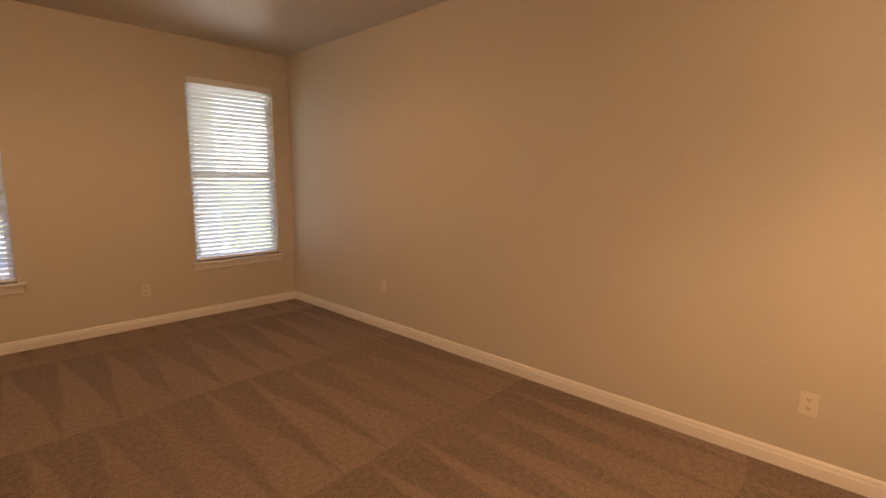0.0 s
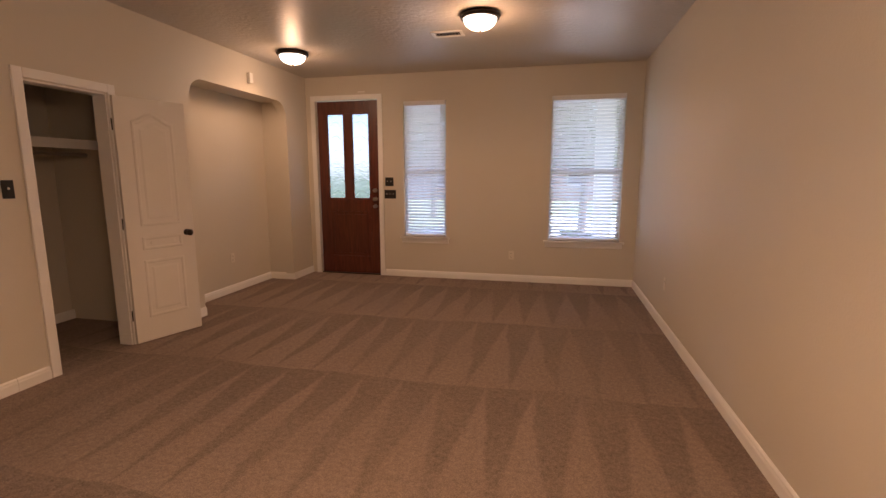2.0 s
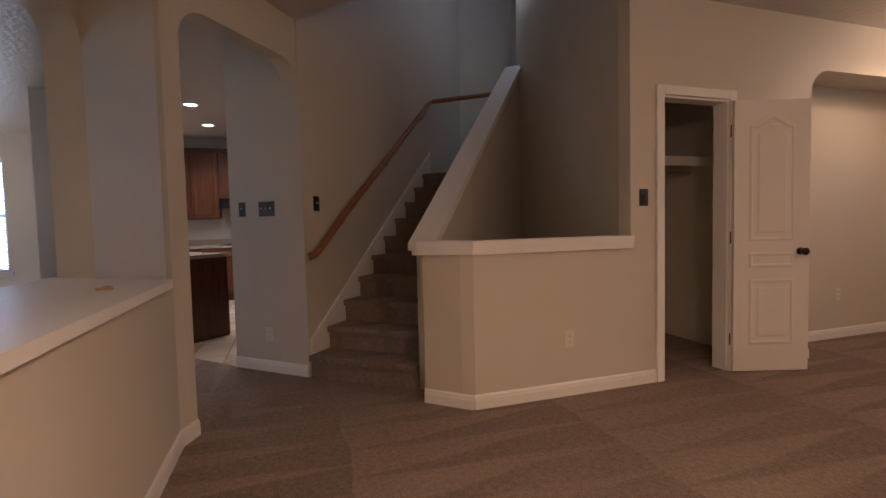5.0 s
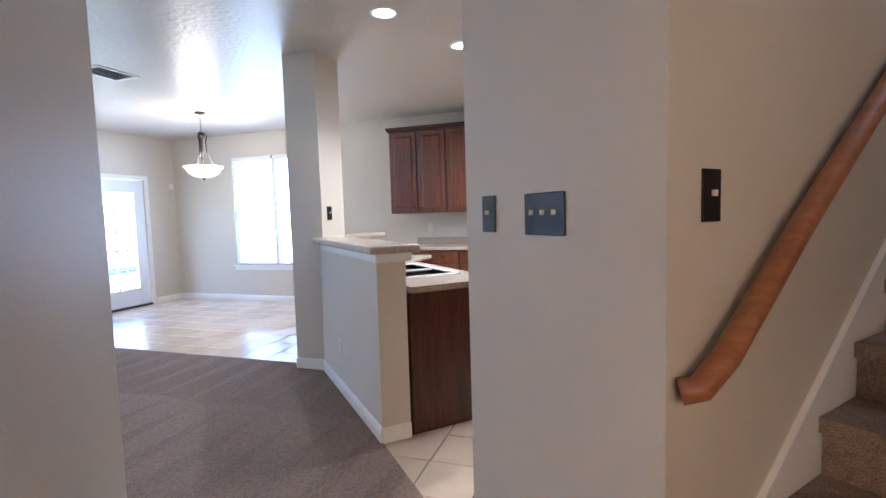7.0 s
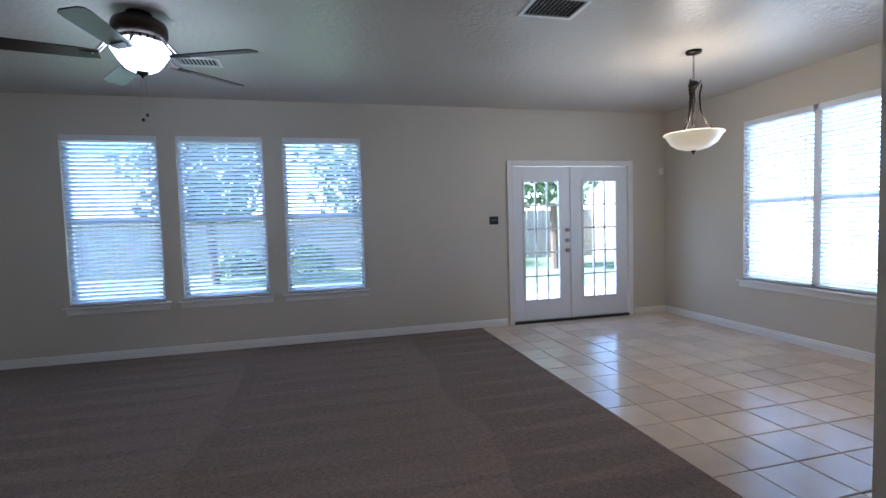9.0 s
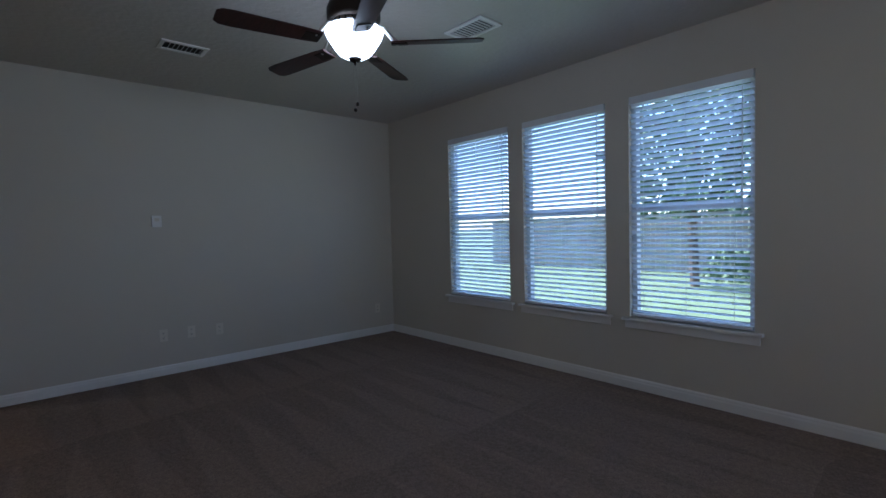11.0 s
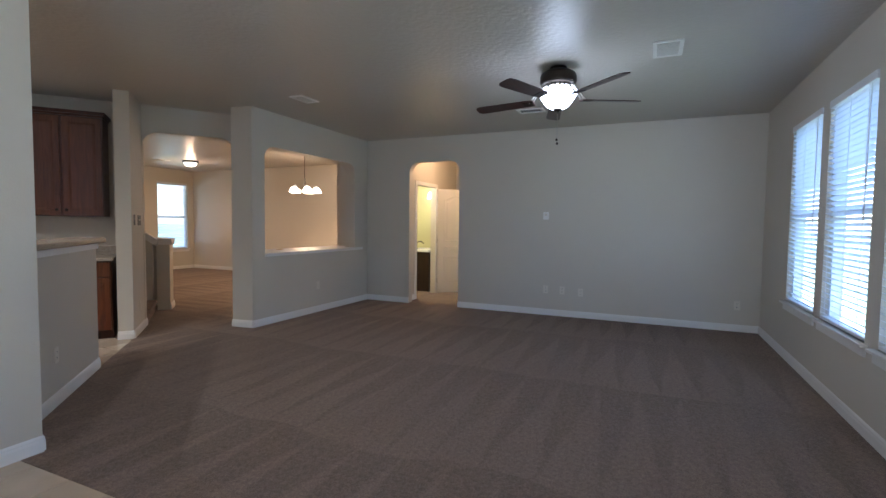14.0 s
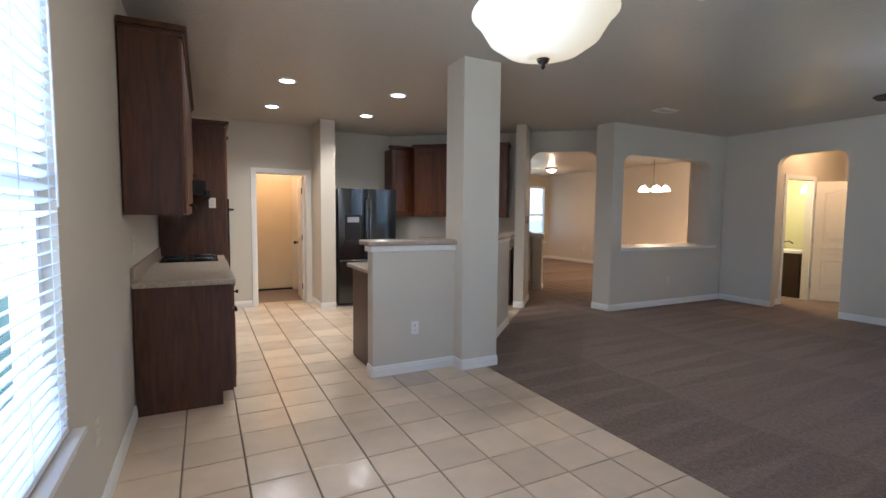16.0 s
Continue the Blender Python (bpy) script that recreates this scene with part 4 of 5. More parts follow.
def register(x, y, w, d, rz=0, label="white louvred ceiling vent"):
    t = thing("ceiling_vent", label, "vent", (x, y, H), rz, "ceiling vents")
    part("frame", boxes((-w / 2, -w / 2 + 0.03, -d / 2, d / 2, -0.012, -0.001), (w / 2 - 0.03, w / 2, -d / 2, d / 2, -0.012, -0.001), (-w / 2 + 0.03, w / 2 - 0.03, -d / 2, -d / 2 + 0.03, -0.012, -0.001), (-w / 2 + 0.03, w / 2 - 0.03, d / 2 - 0.03, d / 2, -0.012, -0.001), bevel=0.002), TRIM, t)
    # near-black plate in place of the shade up inside the duct
    part("backing", boxes((-w / 2 + 0.03, w / 2 - 0.03, -d / 2 + 0.03, d / 2 - 0.03, -0.002, -0.001)), DUCTSHADE, t)
    n = int((w - 0.06) / 0.030)
    for i in range(n):
        x0 = -w / 2 + 0.042 + i * 0.030
        bm = boxes((-0.005, 0.005, -d / 2 + 0.03, d / 2 - 0.03, -0.0008, 0.0008))
        bmesh.ops.transform(bm, matrix=pose(x0, 0, -0.007, 0, 40, 0), verts=bm.verts)
        part("slat", bm, GRILL, t)


register(-2.0, -1.58, 0.30, 0.18)
register(-5.02, -8.29, 0.30, 0.18)
register(-3.57, -10.57, 0.32, 0.20, 90)
register(-5.17, -12.04, 0.36, 0.22, 0, "white louvred ceiling vent with dark slots")
register(-7.66, -10.58, 0.40, 0.30)

# ---- switches, outlets, small wall things ----


def switch_plate(place, gangs=1, h=0.118):
    t = new("light_switch")
    t.matrix_world = place
    w = 0.072 + 0.046 * (gangs - 1)
    tagged(t, f"oil-rubbed black switch plate with {('one toggle', 'two toggles', 'three toggles')[gangs - 1]}", "switch", "switch plates")
    part("plate", boxes((-w / 2, w / 2, 0.0, 0.006, -h / 2, h / 2), bevel=0.002), BLACK, t)
    for g in range(gangs):
        x = (g - (gangs - 1) / 2) * 0.046
        bm = boxes((x - 0.004, x + 0.004, 0.005, 0.017, -0.002, 0.012), bevel=0.0015)
        part("toggle", bm, PLASTIC, t, "pale toggle")


def outlet(place, h=0.114, material=None):
    t = new("wall_outlet")
    t.matrix_world = place
    tagged(t, "almond duplex outlet plate on the wall", "outlet", "outlets")
    part("plate", boxes((-0.035, 0.035, 0.0, 0.005, -h / 2, h / 2), bevel=0.002), material or PLASTIC, t)
    for z in (-0.022, 0.022):
        part("socket", boxes((-0.016, 0.016, 0.004, 0.0065, z - 0.014, z + 0.014), bevel=0.002), material or PLASTIC, t)
        part("slots", boxes((-0.007, -0.004, 0.006, 0.0069, z - 0.002, z + 0.007), (0.004, 0.007, 0.006, 0.0069, z - 0.002, z + 0.007), (-0.002, 0.002, 0.006, 0.0069, z - 0.010, z - 0.006)), BLACK, t)


def on_wall(x, y, z, yaw):
    """A frame on a wall: y points out of it. yaw 0 faces north (+y)."""
    return pose(x, y, z, 0, 0, yaw)


switch_plate(on_wall(-3.17, 0, 1.32, 180), 2)
switch_plate(on_wall(-3.16, 0, 1.15, 180), 3)
switch_plate(on_wall(-4.38, -3.87, 1.325, -90), 1)
wg = Vector((G1[0] - G0[0], G1[1] - G0[1], 0)).normalized()


def on_wing(u, z):
    p = Vector((*G0, 0)) + wg * u
    return pose(p.x, p.y, z, 0, 0, math.degrees(math.atan2(wg.y, wg.x)))


switch_plate(on_wing(0.368, 1.328), 3)
switch_plate(on_wing(0.636, 1.332), 1)
outlet(on_wing(0.39, 0.31))
p = st(0.16, 0.0, 1.36)
switch_plate(pose(*p, 0, 0, math.degrees(math.atan2(SN.y, SN.x)) - 90), 1)
switch_plate(on_wall(-8.19, -13.25, 1.347, 0), 2, 0.10)
switch_plate(on_wall(-8.0, -8.51, 1.376, 0), 1)
outlet(on_wall(-1.485, 0, 0.355, 180))
outlet(on_wall(0.05, -4.83, 0.36, 90))
outlet(on_wall(0.05, -1.65, 0.42, 90))
outlet(on_wall(-4.38, -4.48, 0.385, -90))
outlet(on_wall(-4.74, -1.30, 0.42, -90))
for y, z in ((-10.57, 0.383), (-10.81, 0.383), (-11.07, 0.37), (-13.0, 0.336)):
    outlet(on_wall(-2.42, y, z, 90))
outlet(on_wall(-8.64, -8.68, 0.394, 180), material=TRIM)
outlet(pose(-7.45, -8.12, 0.36, 0, 0, 225 - 0))
outlet(on_wall(-3.75, -7.456, 0.40, 180))
outlet(on_wall(-10.71, -8.55, 1.16, -90))
outlet(on_wall(-10.18, -6.553, 1.50, 180))
outlet(on_wall(-10.71, -9.95, 0.42, -90))
t = thing("thermostat", "small white wall thermostat", "thermostat", (-2.42, -10.555, 1.47), 90)
part("body", boxes((-0.04, 0.04, 0.0, 0.024, -0.055, 0.055), bevel=0.005), TRIM, t)
part("dial", boxes((-0.02, 0.02, 0.023, 0.027, 0.0, 0.03), bevel=0.001), PLASTIC, t)
t = thing("motion_sensor", "small white alarm sensor high on the wall", "sensor", (-4.38, -1.28, 2.50), -90)
part("body", boxes((-0.03, 0.03, 0.0, 0.045, -0.055, 0.055), bevel=0.008), TRIM, t)
part("arm", boxes((0.0, 0.045, 0.01, 0.05, -0.06, -0.045), bevel=0.003), TRIM, t)
t = thing("corner_sensor", "small white alarm sensor in the room corner", "sensor", (-10.62, -13.25, 1.95), 0)
part("body", boxes((-0.03, 0.03, 0.0, 0.04, -0.05, 0.05), bevel=0.008), TRIM, t)
t = thing("door_chime_contact", "thin white alarm contact above the front door", "sensor", (-3.55, 0, 2.525), 180)
part("body", boxes((-0.05, 0.05, 0.0, 0.012, -0.006, 0.006), bevel=0.003), TRIM, t)
t = thing("key_ring", "small brass keys lying on the pass-through sill", "keys", (-4.05, -6.99, 0.927), 20)
part("key", boxes((-0.06, 0.05, -0.012, 0.012, 0, 0.006), (0.02, 0.07, -0.04, 0.02, 0.0, 0.008), bevel=0.002), surface("brass", (0.5, 0.36, 0.14), 0.35, 0.9), t)

# ---- closet shelf ----
t = thing("closet_shelf", "white closet shelf with a hanging rod", "shelf", (0, 0, 0), 0)
part("board", boxes((-5.61, -5.0, -3.66, -2.61, 1.70, 1.72)), TRIM, t)
part("cleat", boxes((-5.0, -4.98, -3.72, -2.61, 1.64, 1.72)), TRIM, t)
part("rod", tube(bmesh.new(), [(-5.2, -3.70, 1.60), (-5.2, -2.62, 1.60)], 0.016, 10), NICKEL, t)

# ---- kitchen ----


def raised_door(name, owner, x0, x1, z0, z1, y):
    """A framed front standing proud of y (towards -y), with a raised panel of its own."""
    o = part(name, boxes((x0, x1, y - 0.019, y, z0, z1), bevel=0.003), CABDOOR, owner)
    f = 0.055
    if z1 - z0 > 0.2 and x1 - x0 > 0.16:
        a, b, c, d = x0 + f, x1 - f, z0 + f, z1 - f
        e = 0.024
        bm = bmesh.new()
        loops = [[bm.verts.new(p) for p in ((a + i, yy, c + i), (b - i, yy, c + i), (b - i, yy, d - i), (a + i, yy, d - i))]
                 for i, yy in ((0, y - 0.0185), (0.003, y - 0.0215), (e, y - 0.0275))]
        for p, q in zip(loops, loops[1:]):
            for k in range(4):
                bm.faces.new((p[k], p[(k + 1) % 4], q[(k + 1) % 4], q[k]))
        bm.faces.new(loops[-1])
        bm.faces.new(loops[0][::-1])
        bmesh.ops.recalc_face_normals(bm, faces=bm.faces)
        part("panel", bm, CABDOOR, o)
    return o


def cabinet(label, w, d, z0, z1, place, cols, drawer=0.0, toe=0.0, crown=0.0, knob_z="low"):
    """A cabinet in a local frame: x along its front, front towards -y, back at y = d."""
    t = new("kitchen_cabinet")
    t.matrix_world = place
    tagged(t, label, "cabinet", "kitchen cabinets")
    bm = boxes((0, w, 0, d, z0 + toe, z1))
    if toe:
        box(bm, 0, w, 0.07, d, z0, z0 + toe)
    part("carcass", bm, CABSHADE, t)
    cw = w / cols
    for c in range(cols):
        a, b = c * cw + 0.012, (c + 1) * cw - 0.012
        top = z1 - 0.012
        if drawer:
            o = raised_door("drawer", t, a, b, z1 - drawer, top, 0)
            part("handle", lathe(bmesh.new(), [(0.006, 0), (0.006, 0.012), (0.016, 0.02), (0.014, 0.028), (0.002, 0.031)], 14), BRONZE, o, "bronze knob", "", True).matrix_local = pose((a + b) / 2, -0.026, z1 - drawer / 2, 90, 0, 0)
            top = z1 - drawer - 0.015
        o = raised_door("cabinet_door", t, a, b, z0 + toe + 0.012, top, 0)
        kx = b - 0.03 if c % 2 == 0 else a + 0.03
        kz = z0 + toe + 0.07 if knob_z == "low" else top - 0.07
        part("handle", lathe(bmesh.new(), [(0.006, 0), (0.006, 0.012), (0.016, 0.02), (0.014, 0.028), (0.002, 0.031)], 14), BRONZE, o, "bronze knob", "", True).matrix_local = pose(kx, -0.026, kz, 90, 0, 0)
    if crown:
        bm = boxes((-0.012, w + 0.012, -0.03, d, z1, z1 + crown * 0.4), (-0.03, w + 0.03, -0.05, d, z1 + crown * 0.4, z1 + crown), bevel=0.004)
        part("crown", bm, CABSHADE, t)
    return t


# along the west wall: local x runs towards -y, front towards +x
WESTM = lambda y: pose(-10.705 + 0.60, y, 0, 0, 0, 90) # noqa: E731
for y0, w, cols in ((-8.75, 0.80, 2), (-7.95, 0.62, 1), (-7.33, 0.78, 2)):
    cabinet("cherry-stained base cabinet with raised-panel doors and drawers", w - 0.002, 0.595, 0.0, 0.875, WESTM(y0), cols, 0.17, 0.10, 0, "high")
UPM = lambda y: pose(-10.705 + 0.32, y, 0, 0, 0, 90) # noqa: E731
for y0, w in ((-9.0, 0.82), (-8.18, 0.84)):
    cabinet("cherry-stained wall cabinet with raised-panel doors", w - 0.002, 0.315, 1.365, 2.47, UPM(y0), 2, 0, 0, 0.06)
cabinet("short cherry-stained wall cabinet above the range hood", 0.76, 0.315, 1.70, 2.47, UPM(-7.335), 2, 0, 0, 0.06)
cabinet("tall cherry-stained oven cabinet", 0.70, 0.655, 0.0, 2.36, pose(-10.705 + 0.66, -6.54, 0, 0, 0, 90), 2, 0, 0.1, 0.05, "high")
t = thing("wall_oven", "black built-in oven in the tall cabinet", "oven", (-10.02, -6.19, 0), 90)
part("face", boxes((-0.30, 0.30, -0.012, 0.004, 0.75, 1.55), bevel=0.004), BLACKGLOSS, t)
part("handle", tube(bmesh.new(), [(-0.26, -0.012, 1.43), (-0.26, -0.055, 1.43), (0.26, -0.055, 1.43), (0.26, -0.012, 1.43)], 0.012, 8), BLACK, t)
t = thing("kitchen_counter", "speckled brown laminate counter with a short backsplash", "counter", (0, 0, 0), 0)
part("worktop", boxes((-10.705, -10.075, -8.77, -6.55, 0.877, 0.915), bevel=0.006), GRANITE, t)
part("backsplash", boxes((-10.708, -10.688, -8.75, -6.55, 0.915, 1.015), bevel=0.003), GRANITE, t)
t = thing("cooktop", "black glass cooktop with round burners and knobs", "cooktop", (-10.40, -6.97, 0.916), 0)
part("glass", boxes((-0.25, 0.25, -0.37, 0.37, 0, 0.010), bevel=0.003), BLACKGLOSS, t)
for x in (-0.12, 0.12):
    for y in (-0.2, 0.2):
        part("burner", lathe(bmesh.new(), [(0.03, 0.01), (0.09, 0.010), (0.092, 0.022), (0.07, 0.026), (0.03, 0.024)], 24, (x, y, 0)), BLACK, t, "", "", True)
for k in range(4):
    part("knob", lathe(bmesh.new(), [(0.016, 0.01), (0.015, 0.03), (0.004, 0.032)], 14, (0.215, -0.12 + k * 0.08, 0)), BLACK, t, "", "", True)
t = thing("range_hood", "black range hood under the wall cabinet", "range hood", (-10.705, -6.95, 0), 0)
part("body", prism(bmesh.new(), [(0, -0.37), (0.46, -0.37), (0.46, 0.37), (0, 0.37)], 1.56, 1.695), BLACKGLOSS, t)
part("lip", boxes((0.44, 0.50, -0.37, 0.37, 1.53, 1.60), bevel=0.006), BLACKGLOSS, t)

# peninsula on the diagonal: local x along it, kitchen side towards -y
DI = pose(-6.93, -7.33, 0, 0, 0, 225)
t = thing("peninsula_cabinet", "cherry-stained peninsula base with a plain end panel, coloured as if shaded", "cabinet", (0, 0, 0), 0)
t.matrix_world = DI
part("carcass", boxes((0.01, 1.52, -0.60, -0.004, 0.0, 0.875)), CABSHADE, t)
part("end_panel", boxes((-0.004, 0.01, -0.60, -0.004, 0.02, 0.875), bevel=0.002), CABSHADE, t)
for k in range(3):
    raised_door("cabinet_door", t, 0.05 + k * 0.48, 0.50 + k * 0.48, 0.12, 0.84, -0.60)
t = thing("peninsula_counter", "speckled laminate peninsula counter round the sink", "counter", (0, 0, 0), 0)
t.matrix_world = DI
bm = bmesh.new()
rings = [[bm.verts.new((x, y, z)) for x, y in pts] for z in (0.877, 0.915) for pts in
         ([(-0.03, -0.64), (1.60, -0.64), (1.60, -0.003), (-0.03, -0.003)], [(0.35, -0.52), (1.15, -0.52), (1.15, -0.10), (0.35, -0.10)])]
for k in range(4):
    n = (k + 1) % 4
    for p, q in ((rings[0], rings[1]), (rings[2], rings[3]), (rings[0], rings[2]), (rings[1], rings[3])):
        bm.faces.new((p[k], p[n], q[n], q[k]))
bmesh.ops.recalc_face_normals(bm, faces=bm.faces)
part("worktop", bm, GRANITE, t)
t = thing("kitchen_sink", "white-rimmed double-bowl drop-in sink", "sink", (0, 0, 0), 0)
t.matrix_world = DI
part("rim", boxes((0.33, 0.37, -0.54, -0.08, 0.915, 0.925), (1.13, 1.17, -0.54, -0.08, 0.915, 0.925), (0.37, 1.13, -0.54, -0.50, 0.915, 0.925), (0.37, 1.13, -0.12, -0.08, 0.915, 0.925), (0.735, 0.765, -0.50, -0.12, 0.905, 0.92), bevel=0.004), SINKWHITE, t)
for x0, x1 in ((0.352, 0.745), (0.755, 1.148)):
    part("bowl", boxes((x0, x0 + 0.008, -0.52, -0.10, 0.72, 0.915), (x1 - 0.008, x1, -0.52, -0.10, 0.72, 0.915), (x0 + 0.008, x1 - 0.008, -0.52, -0.512, 0.72, 0.915), (x0 + 0.008, x1 - 0.008, -0.108, -0.10, 0.72, 0.915), (x0, x1, -0.52, -0.10, 0.71, 0.72)), STEELDARK, t, "dark steel bowl")
t = thing("dining_base_cabinet", "cherry-stained base behind the half wall, coloured as if shaded", "cabinet", (0, 0, 0), 0)
part("carcass", boxes((-8.98, -8.42, -8.545, -7.98, 0.0, 0.875)), CABSHADE, t)
part("end_panel", boxes((-8.992, -8.98, -8.545, -7.98, 0.02, 0.875), bevel=0.002), CABSHADE, t)
t = thing("dining_counter", "speckled laminate counter behind the half wall", "counter", (0, 0, 0), 0)
part("worktop", boxes((-9.04, -8.15, -8.547, -7.94, 0.878, 0.914), bevel=0.006), GRANITE, t)
t = thing("bar_top", "speckled laminate bar top on the diagonal half wall", "counter", (0, 0, 0), 0)
t.matrix_world = DI
part("slab", boxes((-0.07, 1.54, -0.06, 0.25, 1.122, 1.168), bevel=0.014), GRANITE, t)
part("moulding", boxes((-0.022, 1.42, -0.022, 0.202, 1.07, 1.122), bevel=0.006), TRIM, t, "white painted moulding")
t = thing("bar_top", "speckled laminate bar top on the dining half wall", "counter", (0, 0, 0), 0)
part("slab", boxes((-9.085, -8.252, -8.745, -8.48, 1.122, 1.168), bevel=0.014), GRANITE, t)
part("moulding", boxes((-9.047, -8.252, -8.702, -8.53, 1.07, 1.122), bevel=0.006), TRIM, t, "white painted moulding")

# cabinets north and along the stair wall
corner_cab = cabinet("cherry-stained wall cabinet beside the fridge", 0.455, 0.05, 1.365, 2.47, pose(-7.48, -5.03, 0, 0, 0, 0), 1, 0, 0, 0.06)
part("side_panel", boxes((0.0, 0.125, 0.052, 0.325, 1.365, 2.47)), CABSHADE, corner_cab)
KM = Matrix.Translation(st(1.86, -0.45)) @ pose(0, 0, 0, 0, 0, math.degrees(math.atan2(-SD.y, -SD.x)))
for k in range(2):
    cabinet("cherry-stained wall cabinet with raised-panel doors", 0.758, 0.32, 1.365, 2.47, KM @ pose(0.76 * k, 0, 0), 2, 0, 0, 0.06)
KB = Matrix.Translation(st(1.86, -0.73)) @ pose(0, 0, 0, 0, 0, math.degrees(math.atan2(-SD.y, -SD.x)))
for k in range(2):
    cabinet("cherry-stained base cabinet with raised-panel doors and drawers", 0.808, 0.60, 0.0, 0.875, KB @ pose(0.81 * k, 0, 0), 2, 0.17, 0.1, 0, "high")
t = thing("kitchen_counter", "speckled laminate counter along the stair wall", "counter", (0, 0, 0), 0)
t.matrix_world = KB
part("worktop", boxes((0, 1.64, -0.03, 0.605, 0.877, 0.915), bevel=0.006), GRANITE, t)
part("backsplash", boxes((0, 1.64, 0.585, 0.603, 0.915, 1.015), bevel=0.003), GRANITE, t)

fz = thing("refrigerator", "black stainless french-door fridge with a dispenser", "refrigerator", (-8.50, -5.50, 0), 0)
part("body", boxes((0, 0.91, 0.04, 0.76, 0.02, 1.76), bevel=0.006), BLACKGLOSS, fz)
for x0, x1 in ((0.003, 0.453), (0.457, 0.907)):
    bow = [(x1 - (x1 - x0) * k / 14, -0.022 - 0.022 * (1 - (2 * k / 14 - 1) ** 2)) for k in range(15)]
    part("door", prism(bmesh.new(), [(x0, 0.036), (x1, 0.036)] + bow, 0.72, 1.775), STEELDARK, fz, "glossy black stainless door, gently bowed")
part("drawer", boxes((0.003, 0.907, -0.03, 0.036, 0.06, 0.705), bevel=0.012), STEELDARK, fz)
part("dispenser", boxes((0.10, 0.34, -0.052, -0.034, 1.0, 1.38), bevel=0.003), BLACK, fz)
part("dispenser_panel", boxes((0.13, 0.31, -0.056, -0.050, 1.27, 1.35), bevel=0.002), NICKEL, fz)
for x in (0.425, 0.485):
    part("handle", tube(bmesh.new(), [(x, -0.03, 0.85), (x, -0.075, 0.87), (x, -0.075, 1.62), (x, -0.03, 1.64)], 0.011, 8), STEELDARK, fz)
part("handle", tube(bmesh.new(), [(0.10, -0.03, 0.64), (0.12, -0.075, 0.64), (0.79, -0.075, 0.64), (0.81, -0.03, 0.64)], 0.011, 8), STEELDARK, fz)

# ---- bath behind the hall ----
t = thing("bath_vanity", "dark wooden bathroom vanity with a white basin top", "vanity", (0, 0, 0), 0)
part("cabinet", boxes((-1.10, -0.40, -8.02, -7.55, 0, 0.78)), DARKCAB, t)
part("basin_top", boxes((-1.13, -0.38, -8.05, -7.53, 0.78, 0.83), bevel=0.008), SINKWHITE, t)
part("faucet", tube(bmesh.new(), [(-0.85, -7.62, 0.83), (-0.85, -7.62, 0.96), (-0.85, -7.72, 0.98), (-0.85, -7.78, 0.94)], 0.012, 8), BRONZE, t)
t = thing("vanity_light", "frosted glass bathroom wall light, lit", "wall lamp", (0, 0, 0), 0)
part("plate", boxes((-0.20, -0.165, -7.95, -7.6, 1.93, 2.02)), NICKEL, t)
for y in (-7.9, -7.65):
    part("shade", lathe(bmesh.new(), [(0.03, 0.06), (0.05, 0.02), (0.07, -0.08)], 20, (-0.28, y, 1.95)), LAMPWARM, t, "frosted shade, glowing").visible_shadow = False

# ---- stairwell lamp ----
t = thing("stairwell_pendant", "small bronze and glass lamp high in the stairwell", "pendant lamp", (-6.75, -3.6, 5.2), 0)
part("rod", tube(bmesh.new(), [(0, 0, 0), (0, 0, -0.9)], 0.008, 6), BRONZE, t)
part("shade", lathe(bmesh.new(), [(0.04, -0.9), (0.10, -0.98), (0.11, -1.06), (0.03, -1.12)], 20), LAMPCOOL, t, "glowing glass shade").visible_shadow = False
part("ring", lathe(bmesh.new(), [(0.105, -0.96), (0.115, -0.98), (0.118, -1.0), (0.10, -0.99)], 20, cap=False), BRONZE, t)

# ---- outside, seen through the windows ----
FENCE = wood("weathered_fence", (0.30, 0.26, 0.21), (0.48, 0.43, 0.36), 0.85)
LEAF = surface("leaves", (0.12, 0.17, 0.08), 0.6, 0, 0.45, 4)
BARK = surface("bark", (0.14, 0.10, 0.07), 0.9, 0, 0.3, 12, 0.4, 30)
CONC = surface("concrete", (0.45, 0.44, 0.41), 0.85, 0, 0.12, 3, 0.2, 60)
BRICKC = surface("neighbour_brick", (0.38, 0.24, 0.19), 0.85, 0, 0.2, 8, 0.2, 60)
part("patio", boxes((-11.5, -6.8, -16.2, -13.4, -0.15, -0.04)), CONC, None, "plain concrete patio behind the house", "structure")
part("driveway", boxes((-4.2, 1.5, 1.2, 12.0, -0.15, -0.10)), CONC, None, "pale concrete path in front of the house", "structure")
part("porch_roof", boxes((-5.2, 1.0, 0.16, 2.3, 2.62, 2.85)), TRIM, None, "pale porch ceiling over the front door", "structure")
part("porch_post", boxes((-0.30, -0.02, 1.95, 2.23, -0.15, 2.62), bevel=0.01), TRIM, None, "square painted porch post", "structure")
part("patio_post", boxes((-8.75, -8.5, -16.1, -15.85, -0.05, 2.6), bevel=0.01), TRIM, None, "white square patio post", "structure")


